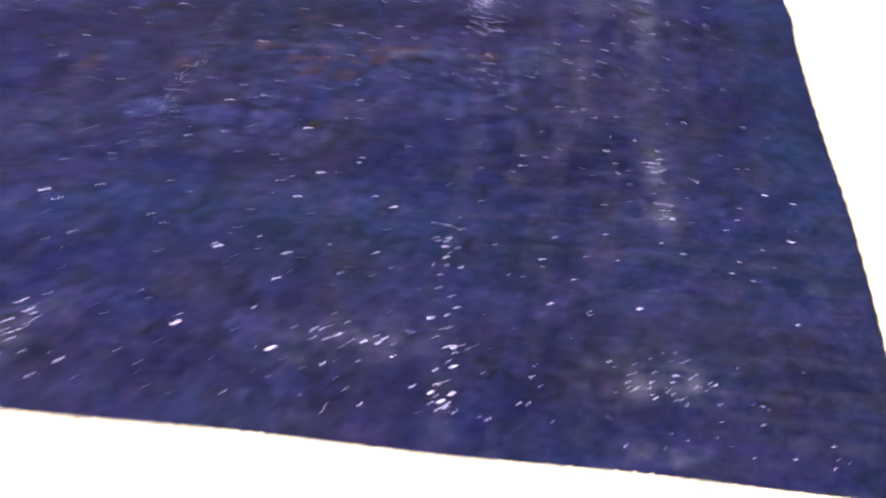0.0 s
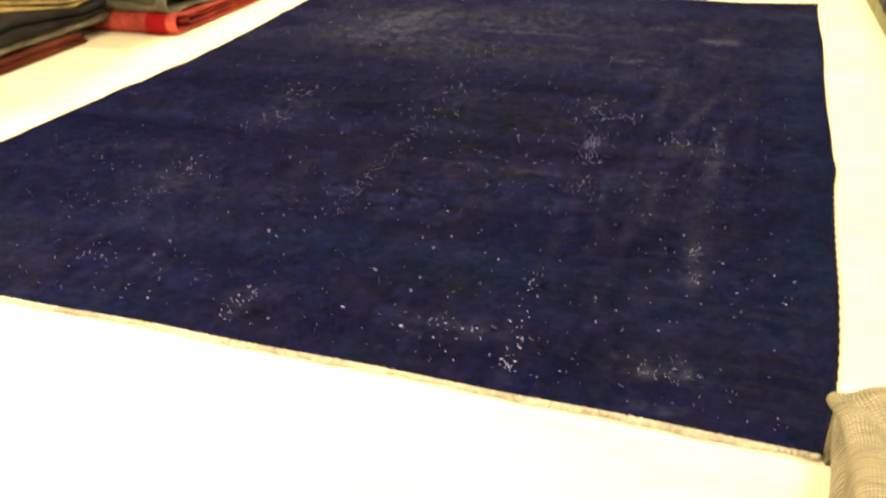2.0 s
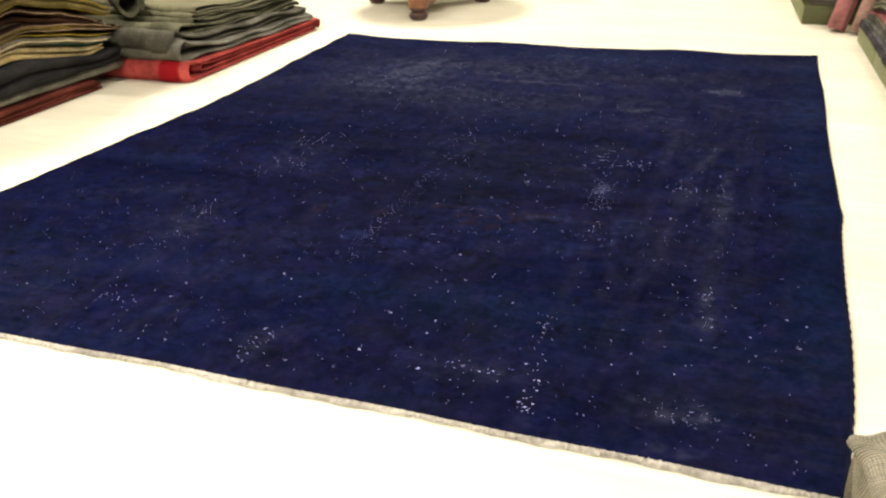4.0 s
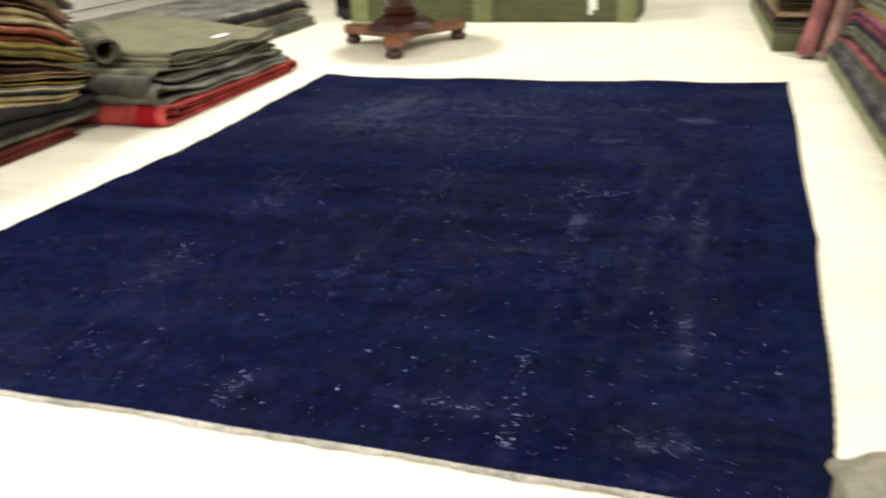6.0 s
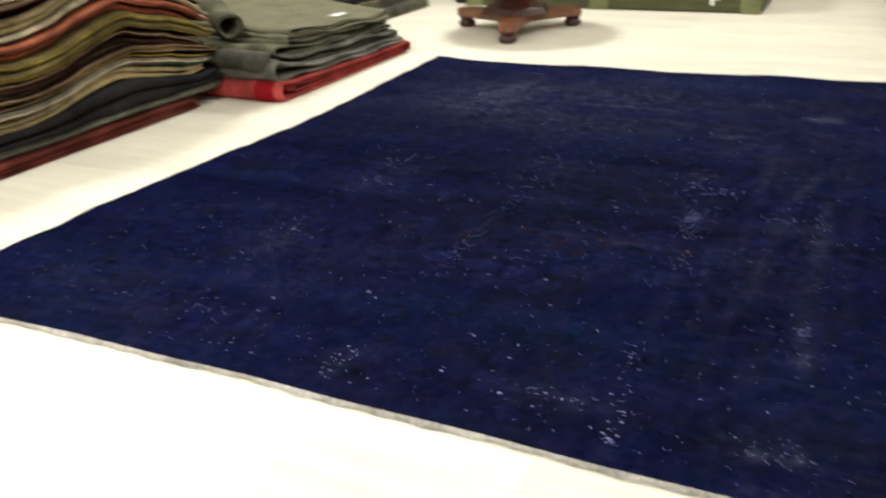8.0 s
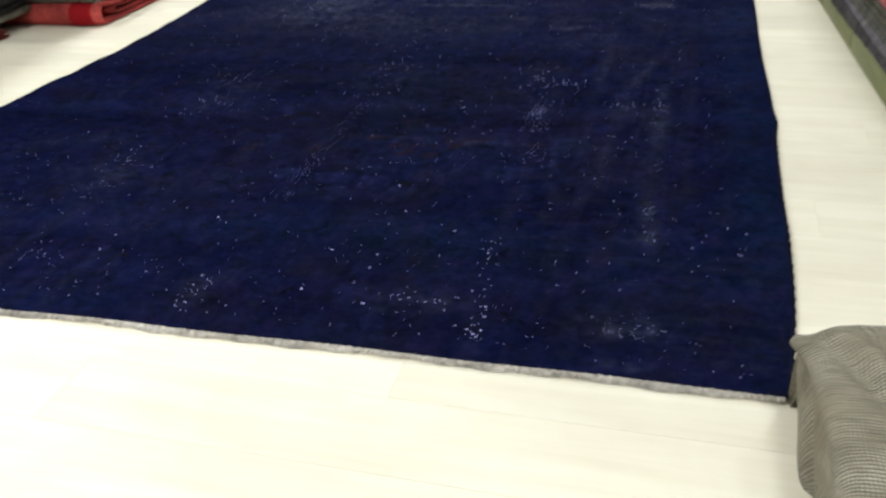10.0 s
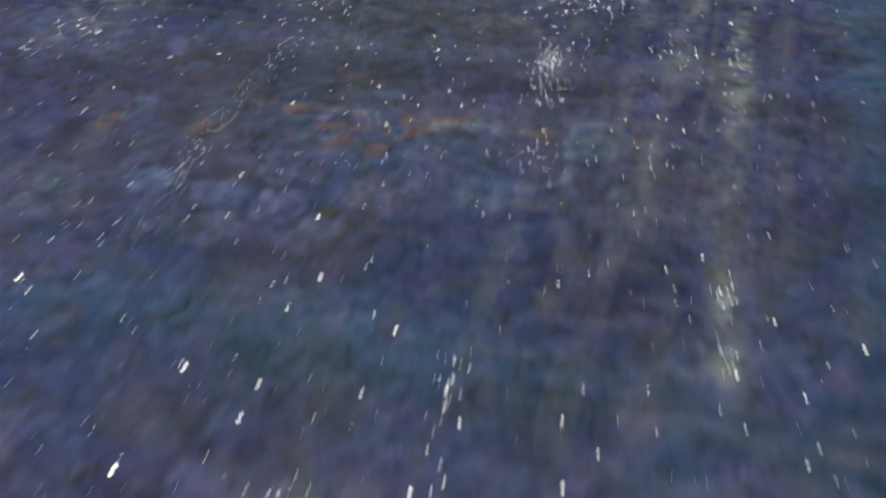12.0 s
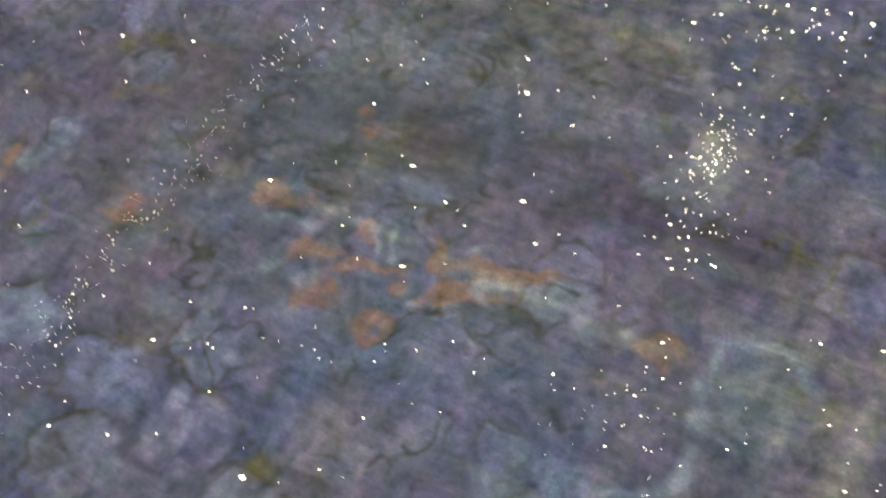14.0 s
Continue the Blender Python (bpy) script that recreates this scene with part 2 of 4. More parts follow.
def box(bm, x0, x1, y0, y1, z0, z1, bevel=0.004):
    made = bmesh.ops.create_cube(bm, size=1.0, matrix=Matrix.Translation(((x0 + x1) / 2, (y0 + y1) / 2, (z0 + z1) / 2)) @ Matrix.Diagonal((x1 - x0, y1 - y0, z1 - z0, 1)))
    if bevel:
        edges = {e for v in made["verts"] for e in v.link_edges}
        bmesh.ops.bevel(bm, geom=list(edges), offset=bevel, segments=2, affect="EDGES", profile=0.5)
    return bm


def boxed(*args, bevel=0.004):
    return box(bmesh.new(), *args, bevel=bevel)


def lathe(profile, steps=28):
    """A turned body from (radius, height) pairs."""
    verts, faces = [], []
    for r, z in profile:
        for k in range(steps):
            a = 2 * math.pi * k / steps
            verts.append((r * math.cos(a), r * math.sin(a), z))
    for i in range(len(profile) - 1):
        for k in range(steps):
            a, b = i * steps + k, i * steps + (k + 1) % steps
            faces.append((a, b, b + steps, a + steps))
    faces.append(tuple(range(steps))[::-1])
    faces.append(tuple(range((len(profile) - 1) * steps, len(profile) * steps)))
    return verts, faces


def waves(n, seed, rough=4, fall=0.6):
    """A smooth random row of n values, about -1 to 1."""
    r = np.random.RandomState(seed)
    u, out, amp = np.linspace(0, 1, n), np.zeros(n), 1.0
    for k in range(1, rough + 1):
        out += amp * np.sin(2 * np.pi * (k * 0.8 * u + r.rand())) * (0.5 + r.rand())
        amp *= fall
    return out / 2


def field(shape, cells, seed, rows=None, cols=None):
    """Smooth random sheet, 0 to 1, of that shape with cells[0] x cells[1] lumps; rows, cols: uneven places from 0 to 1."""
    r = np.random.RandomState(seed)
    g = r.rand(cells[0] + 2, cells[1] + 2)
    a = cells[0] * (np.linspace(0, 1, shape[0]) if rows is None else rows)
    b = cells[1] * (np.linspace(0, 1, shape[1]) if cols is None else cols)
    i, j = np.minimum(a.astype(int), cells[0]), np.minimum(b.astype(int), cells[1])
    fa, fb = a - i, b - j
    fa, fb = (fa * fa * (3 - 2 * fa))[:, None], (fb * fb * (3 - 2 * fb))[None]
    g00, g10, g01, g11 = g[np.ix_(i, j)], g[np.ix_(i + 1, j)], g[np.ix_(i, j + 1)], g[np.ix_(i + 1, j + 1)]
    return (g00 * (1 - fa) + g10 * fa) * (1 - fb) + (g01 * (1 - fa) + g11 * fa) * fb


# ---------------------------------------------------------------- room
ROOM = (-4.6, 6.4, -4.2, 9.0, 3.0)
X0, X1, Y0, Y1, ZC = ROOM
base = part("floor", boxed(X0, X1, Y0, Y1, -0.16, -0.012, bevel=0), WALL_PAINT, None)
tagged(base, "pale limed wooden board floor of the shop", "floor", kind="structure")
for name, a in (("wall_west", (X0 - 0.2, X0, Y0, Y1, 0, ZC)), ("wall_east", (X1, X1 + 0.2, Y0, Y1, 0, ZC)),
                ("wall_south", (X0 - 0.2, X1 + 0.2, Y0 - 0.2, Y0, 0, ZC)), ("wall_north", (X0 - 0.2, X1 + 0.2, Y1, Y1 + 0.2, 0, ZC))):
    tagged(part(name, boxed(*a, bevel=0), WALL_PAINT, None), "plain cream plaster wall of the shop", "wall", kind="structure")
tagged(part("ceiling", boxed(X0 - 0.2, X1 + 0.2, Y0 - 0.2, Y1 + 0.2, ZC, ZC + 0.2, bevel=0), WALL_PAINT, None), "plain white plaster ceiling", "ceiling", kind="structure")

GLOW, gnt, gb = nodes_of("lamp_diffuser")
gb.inputs["Base Color"].default_value = (0.9, 0.88, 0.82, 1)
gb.inputs["Emission Color"].default_value = (*LAMP_COLOUR, 1)
gb.inputs["Emission Strength"].default_value = 4.0
# panels added overhead at the assumed lamp places, out of view
for x, y, watts in LAMPS:
    thing = tagged(new("ceiling_light"), "unseen square white ceiling light panel, switched on", "ceiling light", "ceiling lights")
    thing.location = (x, y, ZC)
    part("housing", boxed(-0.27, 0.27, -0.27, 0.27, -0.05, 0.0), METAL, thing)
    part("diffuser", boxed(-0.24, 0.24, -0.24, 0.24, -0.056, -0.0505, bevel=0.002), GLOW, thing)
    data = bpy.data.lights.new("panel_light", "AREA")
    data.shape, data.size, data.energy, data.color = "SQUARE", 0.48, watts, LAMP_COLOUR
    new("panel_light", data).matrix_world = pose(x, y, ZC - 0.065)


# ---------------------------------------------------------------- the large blue rug
RUG_W, RUG_L, RUG_T = 2.8, 3.66, 0.010


def rug_outline(u, v):
    """World x, y of a place on the rug: u across, v along, both 0 to 1."""
    y = v * RUG_L
    left = 0.040 + 0.062 * np.exp(-((y - 2.15) / 0.75) ** 2) + 0.011 * np.sin(9.5 * y + 0.6) * np.exp(-y / 3) + 0.003 * np.sin(23 * y + 1.1) + 0.001 * np.sin(47 * y) + 0.010 * np.exp(-y / 0.5)
    right = 2.762 + 0.060 * (1 - np.exp(-y / 0.45)) + 0.004 * np.sin(5.1 * y) + 0.007 * np.exp(-((y - 1.36) / 0.07) ** 2)
    x = left + (right - left) * u
    near = -0.009 + 0.055 * (1 - np.exp(-x / 0.6)) + 0.014 * x + 0.002 * np.sin(11 * x)
    far = 3.536 + 0.004 * np.sin(24 * x) * np.sin(5 * x) + 0.032 * x + 0.065 * np.exp(-x / 0.2) + 0.045 * np.exp((x - 2.83) / 0.25) + 0.008 * np.sin(6.3 * x + 0.8) + 0.004 * np.sin(15 * x)
    return x, near + (far - near) * v


def rug_height(x, y):
    """The rug's upper face: low ripples, lifted along the two long sides."""
    z = RUG_T + 0.0015 * np.sin(3.1 * x + 1.7 * y) * np.sin(2.3 * y - 0.8 * x) + 0.0015
    z = z + 0.014 * np.exp(-np.abs(x - 0.05) / 0.09) * np.maximum(0, np.sin(9.5 * y + 0.6)) * np.exp(-y / 3.5)
    z = z + 0.005 * np.exp(-np.abs(x - 2.82) / 0.07) * np.maximum(0, np.sin(8.4 * y + 2.0)) ** 2
    z = z + 0.008 * np.exp(-np.abs(y - 3.60) / 0.07) * np.maximum(0, np.sin(6.3 * x + 0.8)) ** 2
    return z


def blot(x, y, cx, cy, rx, ry, turn=0.0, sharp=2.0):
    a = radians(turn)
    dx, dy = x - cx, y - cy
    p, q = dx * math.cos(a) + dy * math.sin(a), dy * math.cos(a) - dx * math.sin(a)
    return np.exp(-((p / rx) ** 2 + (q / ry) ** 2) ** (sharp / 2))


# worn places: x, y, half-widths, turn, strength
WORN_FAR = [
    (0.80, 2.90, 0.10, 0.22, -12, 1.60), (0.80, 2.49, 0.24, 0.035, 0, 1.40), (1.02, 2.98, 0.09, 0.10, 0, 0.85), (1.44, 2.75, 0.30, 0.030, 0, 0.75),
    (1.50, 3.30, 0.18, 0.08, 0, 0.40), (2.12, 2.96, 0.12, 0.06, 0, 0.40), (2.39, 2.785, 0.06, 0.050, 0, 1.60), (2.04, 2.39, 0.10, 0.04, 0, 0.65),
    (2.17, 2.305, 0.15, 0.012, 0, 0.60), (1.35, 2.37, 0.14, 0.06, 0, 0.40), (0.32, 2.52, 0.10, 0.06, 0, 0.30), (1.75, 2.53, 0.40, 0.05, 0, 0.30),
    (0.80, 2.72, 0.34, 0.34, 0, 0.60), (1.35, 2.95, 0.60, 0.24, 0, 0.38), (1.25, 2.40, 0.55, 0.22, 0, 0.30),
]
WORN_MIDDLE = [
    (2.08, 1.425, 0.026, 0.040, 0, 0.42), (2.07, 1.55, 0.05, 0.12, 0, 0.12), (2.475, 1.44, 0.026, 0.26, 0, 0.46), (2.40, 1.85, 0.02, 0.22, -14, 0.32),
    (2.02, 1.80, 0.07, 0.16, 0, 0.24), (1.47, 1.72, 0.20, 0.20, 30, 0.16), (2.25, 1.90, 0.03, 0.50, 0, 0.20), (0.87, 1.48, 0.12, 0.20, 0, 0.24),
    (1.85, 1.14, 0.42, 0.012, 0, 0.14), (2.10, 2.20, 0.30, 0.10, 0, 0.18), (2.34, 1.50, 0.06, 0.10, 0, 0.22), (1.95, 1.65, 0.30, 0.20, 0, 0.10),
]
WORN_NEAR = [
    (2.475, 0.77, 0.028, 0.09, 0, 0.48), (2.48, 0.63, 0.030, 0.06, 0, 0.42), (2.475, 0.95, 0.028, 0.20, 0, 0.18), (2.426, 0.229, 0.035, 0.034, 0, 0.50),
    (2.490, 0.246, 0.040, 0.034, 0, 0.55), (2.46, 0.24, 0.11, 0.06, 0, 0.22), (2.00, 0.26, 0.12, 0.05, 10, 0.26), (2.45, 0.114, 0.10, 0.018, 0, 0.22),
    (0.85, 0.76, 0.10, 0.16, 0, 0.22), (1.47, 0.20, 0.05, 0.10, -20, 0.16), (2.34, 1.00, 0.03, 0.20, 0, 0.05), (0.55, 0.95, 0.20, 0.05, 30, 0.16),
]
# scraps of the old ornament that show through the dye: x, y, half-widths, turn
RUST_SCRAPS = [
    (1.606, 1.126, 0.040, 0.014, 27), (1.740, 1.127, 0.017, 0.018, 0), (1.826, 1.141, 0.014, 0.036, 27), (1.896, 1.139, 0.046, 0.011, 20), (1.946, 1.159, 0.036, 0.016, 35),
    (1.726, 1.026, 0.021, 0.022, 0), (1.805, 1.027, 0.028, 0.014, 27), (1.417, 1.022, 0.024, 0.018, 27), (1.212, 1.010, 0.020, 0.020, 0), (2.121, 1.140, 0.022, 0.013, 20),
    (1.690, 1.080, 0.030, 0.014, 10), (1.585, 1.150, 0.022, 0.012, 50), (1.770, 1.085, 0.040, 0.010, 27), (1.880, 1.100, 0.040, 0.010, 30), (1.640, 1.290, 0.016, 0.030, 20),
]
PALE_SCRAPS = [
    (1.647, 1.106, 0.044, 0.010, 20), (1.783, 1.138, 0.009, 0.026, 27), (1.660, 1.043, 0.022, 0.013, 27), (1.709, 1.040, 0.014, 0.010, 27), (1.913, 1.122, 0.012, 0.010, 0),
    (1.871, 1.158, 0.013, 0.012, 0), (1.757, 1.122, 0.007, 0.022, 20), (2.090, 1.150, 0.020, 0.008, 27), (1.250, 1.045, 0.016, 0.030, 27), (1.830, 1.075, 0.012, 0.008, 0),
]
OLIVE_SCRAPS = [
    (2.286, 1.143, 0.032, 0.024, 20), (1.236, 1.278, 0.060, 0.020, 27), (1.463, 0.985, 0.030, 0.022, 0), (1.901, 1.568, 0.034, 0.022, 0), (1.690, 1.215, 0.012, 0.030, 10),
    (1.310, 1.200, 0.040, 0.014, 27), (2.215, 1.330, 0.016, 0.024, 0), (2.020, 1.420, 0.008, 0.050, 10), (1.790, 0.820, 0.012, 0.020, 0), (1.700, 0.860, 0.030, 0.010, -20),
]
# faded round blooms: x, y, radius, strength, tone
BLOOMS = [
    (1.548, 0.835, 0.052, 0.85, 0), (1.414, 0.843, 0.044, 0.80, 2), (1.677, 0.823, 0.046, 0.70, 1), (1.996, 1.146, 0.036, 0.60, 2), (1.872, 0.894, 0.075, 0.45, 3), (1.260, 1.098, 0.028, 0.60, 2),
    (1.650, 0.912, 0.042, 0.50, 2), (1.600, 0.747, 0.048, 0.45, 2), (2.046, 0.930, 0.050, 0.55, 2), (1.76, 0.76, 0.060, 0.35, 3), (2.30, 1.30, 0.046, 0.40, 0), (2.075, 1.440, 0.052, 0.22, 3), (1.90, 1.30, 0.06, 0.20, 0),
]
STEM = [(2.28, 1.165), (2.243, 1.190), (2.205, 1.198), (2.168, 1.180), (2.172, 1.125), (2.180, 1.085), (2.186, 1.040), (2.178, 1.000), (2.145, 0.968), (2.100, 0.955)]


def dye_of(x, y, rows, cols):
    """Linear colour of the overdyed pile at a place: abrash bands, tinted patches, old ornament, far haze, worn ground.
    """
    shape = x.shape
    col = np.empty(shape + (3,))
    col[:] = (0.0115, 0.0125, 0.047)

    def lay(mask, colour):
        col[:] = col * (1 - mask[..., None]) + np.array(colour) * mask[..., None]

    def lumps(down, across, seed):
        return field(shape, (down, across), seed, rows, cols)

    f1, f2, f3, f4 = lumps(9, 7, 3), lumps(14, 9, 4), lumps(26, 20, 5), lumps(70, 56, 6)
    f5 = lumps(190, 150, 16)
    band = lumps(34, 3, 7)
    lay(np.clip(f1 * 2.2 - 1.1, 0, 1) * 0.55, (0.021, 0.016, 0.046))
    lay(np.clip(f2 * 2.4 - 1.25, 0, 1) * 0.55, (0.012, 0.019, 0.050))
    lay(np.clip(f3 * 2.4 - 1.3, 0, 1) * 0.65, (0.0185, 0.0155, 0.031))
    lay(blot(x, y, 1.9, 0.52, 0.75, 0.10) * 0.55, (0.012, 0.022, 0.054))
    lay(blot(x, y, 2.75, 1.9, 0.075, 2.4, 0, 3) * (0.25 + 0.5 * f1), (0.015, 0.028, 0.070))
    lay(blot(x, y, 2.70, 2.35, 0.10, 0.26) * (0.3 + 0.6 * f2), (0.017, 0.027, 0.085))
    lay(blot(x, y, 2.0, 3.35, 1.3, 0.14, 0, 3) * (0.2 + 0.5 * f2), (0.015, 0.026, 0.068))
    lay(blot(x, y, 2.30, 0.80, 0.10, 0.24) * 0.75, (0.006, 0.006, 0.022))
    lay(blot(x, y, 0.9, 2.0, 0.5, 0.35) * 0.4, (0.010, 0.010, 0.020))
    lay(blot(x, y, 1.65, 1.5, 0.40, 0.5) * 0.45, (0.020, 0.018, 0.024))
    # small clouds of other dye lots
    for cells, seed, colour, share in ((64, 41, (0.018, 0.0165, 0.030), 0.45), (80, 42, (0.015, 0.020, 0.060), 0.50), (58, 43, (0.022, 0.017, 0.054), 0.45), (120, 44, (0.010, 0.010, 0.018), 0.40), (104, 45, (0.023, 0.023, 0.062), 0.35)):
        lay(np.clip(lumps(cells, int(cells * 0.8), seed) * 2.6 - 1.45, 0, 1) * share, colour)
    col *= (0.72 + 0.56 * band)[..., None]
    # rosettes and tendrils of the old ornament, half drowned in dye, with hand-knotted uneven outlines
    wx = x + 0.036 * (lumps(95, 72, 51) - 0.5) + 0.016 * (f5 - 0.5)
    wy = y + 0.036 * (lumps(95, 72, 52) - 0.5) + 0.016 * (lumps(190, 150, 53) - 0.5)
    r = np.random.RandomState(77)

    def window(cx, cy, reach):
        i0, i1 = np.searchsorted(rows * RUG_L, (cy - reach - 0.14, cy + reach + 0.14))
        j0, j1 = np.searchsorted(cols * RUG_W, (cx - reach - 0.12, cx + reach + 0.12))
        return slice(i0, i1), slice(j0, j1)

    def touch(win, mask, colour):
        col[win] = col[win] * (1 - mask[..., None]) + np.array(colour) * mask[..., None]

    flowers = [(a, b, 1.15 * c, 0.98 * d, tone) for a, b, c, d, tone in BLOOMS]
    flowers += [(0.15 + 2.5 * r.rand(), 0.15 + 3.3 * r.rand(), 0.018 + 0.040 * r.rand() ** 2, 0.10 + 0.28 * r.rand(), r.randint(5)) for _ in range(420)]
    tones = ((0.035, 0.036, 0.125), (0.041, 0.039, 0.118), (0.038, 0.044, 0.116), (0.036, 0.032, 0.088), (0.024, 0.022, 0.034))
    for k, (cx, cy, size, power, tone) in enumerate(flowers):
        win = window(cx, cy, 1.6 * size)
        dx, dy = wx[win] - cx, (wy[win] - cy) * (1.0 + 0.4 * r.rand())
        a, n = np.arctan2(dy, dx), r.randint(4, 8)
        wobble = 1 + 0.08 * np.cos(n * a + k) + 0.20 * (f4[win] - 0.5)
        d = np.hypot(dx, dy) / (size * wobble)
        touch(win, power * np.clip((1.1 - d) * 2.4, 0, 1) * (0.2 + 0.7 * f5[win]), tones[tone])
        arc = np.clip(1.3 + 1.6 * np.cos(a - 6.28 * r.rand()), 0, 1)
        touch(win, 0.62 * np.exp(-((d - 1.06) * size / 0.0032) ** 2) * arc * np.clip(1.8 * f4[win] - 0.2, 0, 1), (0.0085, 0.0075, 0.0080))
        touch(win, 0.5 * power * np.exp(-((d - 0.5) * size / 0.0035) ** 2) * np.clip(2 * f4[win] - 0.6, 0, 1), (0.010, 0.010, 0.014))
    for k in range(1250):
        cx, cy, size = 0.15 + 2.5 * r.rand(), 0.15 + 3.3 * r.rand(), 0.012 + 0.05 * r.rand() ** 1.5
        win = window(cx, cy, 1.5 * size)
        dx, dy = wx[win] - cx, wy[win] - cy
        a = (np.arctan2(dy, dx) - 2 * math.pi * r.rand()) % (2 * math.pi)
        d = np.hypot(dx, dy) - size * (0.35 + 0.15 * a) * (1 + 0.3 * (f4[win] - 0.5))
        kind = k % 7
        width, power, colour = ((0.0045, 0.24, (0.032, 0.036, 0.085)) if kind == 0 else (0.0050, 0.45, (0.020, 0.018, 0.017)) if kind == 1 else (0.0030, 0.70, (0.0065, 0.0060, 0.0070)))
        mask = np.exp(-(d / width) ** 2) * np.clip((2.0 + 3.0 * (k % 3) / 2 - a) * 2, 0, 1) * np.clip(2.0 * f4[win] - 0.45, 0, 1)
        touch(win, mask * power, colour)
    for cx, cy, rx, ry, turn in OLIVE_SCRAPS:
        lay(blot(wx, wy, cx, cy, rx, ry, turn) * 0.7 * np.clip(1.7 * f5 * (0.4 + f4) - 0.2, 0, 1), (0.024, 0.0215, 0.019))
    lay(blot(x, y, 2.236, 1.110, 0.060, 0.065, 0, 3) * (0.3 + 0.5 * f4), (0.017, 0.0225, 0.054))
    lay(blot(x, y, 1.49, 1.28, 0.018, 0.17) * (0.15 + 0.5 * f4) * f5 * 1.6, (0.008, 0.007, 0.011))
    lay(blot(x, y, 2.185, 1.56, 0.016, 0.10, -8) * (0.3 + 0.6 * f4), (0.007, 0.007, 0.010))
    # the rusty medallion scraps
    rust = np.zeros(shape)
    for cx, cy, rx, ry, turn in RUST_SCRAPS:
        rust = np.maximum(rust, blot(wx, wy, cx, cy, 1.1 * rx, 1.2 * ry, turn, 3))
    lay(np.clip(rust * (2.3 * f5 * (0.35 + f4) + 0.1) - 0.14, 0, 0.50), (0.045, 0.0245, 0.030))
    for cx, cy, rx, ry, turn in PALE_SCRAPS:
        lay(blot(wx, wy, cx, cy, rx, ry, turn, 3) * 0.7 * np.clip(0.25 + f5, 0, 1), (0.037, 0.041, 0.095))
    # pale curved stem with a dark line along it
    stem, hx, hy = np.full(shape, 9.0), (x + wx) / 2, (y + wy) / 2
    for (ax, ay), (bx, by) in zip(STEM, STEM[1:]):
        t = np.clip(((hx - ax) * (bx - ax) + (hy - ay) * (by - ay)) / ((bx - ax) ** 2 + (by - ay) ** 2), 0, 1)
        stem = np.minimum(stem, np.hypot(hx - ax - t * (bx - ax), hy - ay - t * (by - ay)))
    lay(np.exp(-((stem - 0.013) / 0.004) ** 2) * 0.45 * f4, (0.008, 0.008, 0.010))
    lay(np.exp(-(stem / 0.009) ** 2) * np.clip(0.1 + 0.9 * f5, 0, 0.75), (0.032, 0.038, 0.096))
    lay(np.exp(-((x - 2.325 - 0.05 * (y - 1.1)) / 0.008) ** 2) * np.exp(-((y - 1.12) / 0.11) ** 2) * 0.4 * (0.4 + f5), (0.050, 0.050, 0.098))
    # a thin lilac haze painted over the far third, then the worn ground's bare places
    lay(np.clip((y - 1.9) / 0.7, 0, 1) * (0.07 + 0.34 * f3 * (0.3 + f4) * (0.4 + f5)), (0.066, 0.062, 0.104))
    worn = np.zeros(shape)
    for cx, cy, rx, ry, turn, s in WORN_FAR + WORN_MIDDLE + WORN_NEAR:
        worn = np.maximum(worn, s * blot(x, y, cx, cy, rx, ry, turn))
    speck = lumps(260, 120, 8)
    worn = np.clip(worn * np.clip(2.2 * speck * (0.35 + f4) * (0.5 + f5) - 0.08, 0.14, 1.6), 0, 0.9)
    lay(worn, (0.082, 0.079, 0.116))
    combed = lumps(7, 210, 19) * lumps(16, 60, 20)
    lay(blot(x, y, 2.36, 1.65, 0.26, 0.80, 0, 3) * np.clip(combed * 2.4 - 0.6, 0, 0.22), (0.052, 0.047, 0.080))
    streak = lumps(16, 80, 9) * lumps(5, 9, 10)
    lay(np.clip(streak * 1.6 - 0.75, 0, 0.16), (0.042, 0.038, 0.064))
    across = lumps(190, 8, 11) * lumps(9, 5, 12)
    lay(np.clip(across * 1.7 - 0.72, 0, 0.24), (0.034, 0.033, 0.054))
    return col * np.array((0.364, 0.402, 0.488))


def uneven(n, low, high, dense):
    """n places from 0 to 1, dense times as close between low and high."""
    a = np.linspace(0, 1, 4001)
    w = 1 + (dense - 1) * np.clip(np.minimum(a - low, high - a) / 0.04 + 0.5, 0, 1)
    total = np.concatenate([[0], np.cumsum((w[1:] + w[:-1]) / 2)])
    return np.interp(np.linspace(0, total[-1], n), total, a)


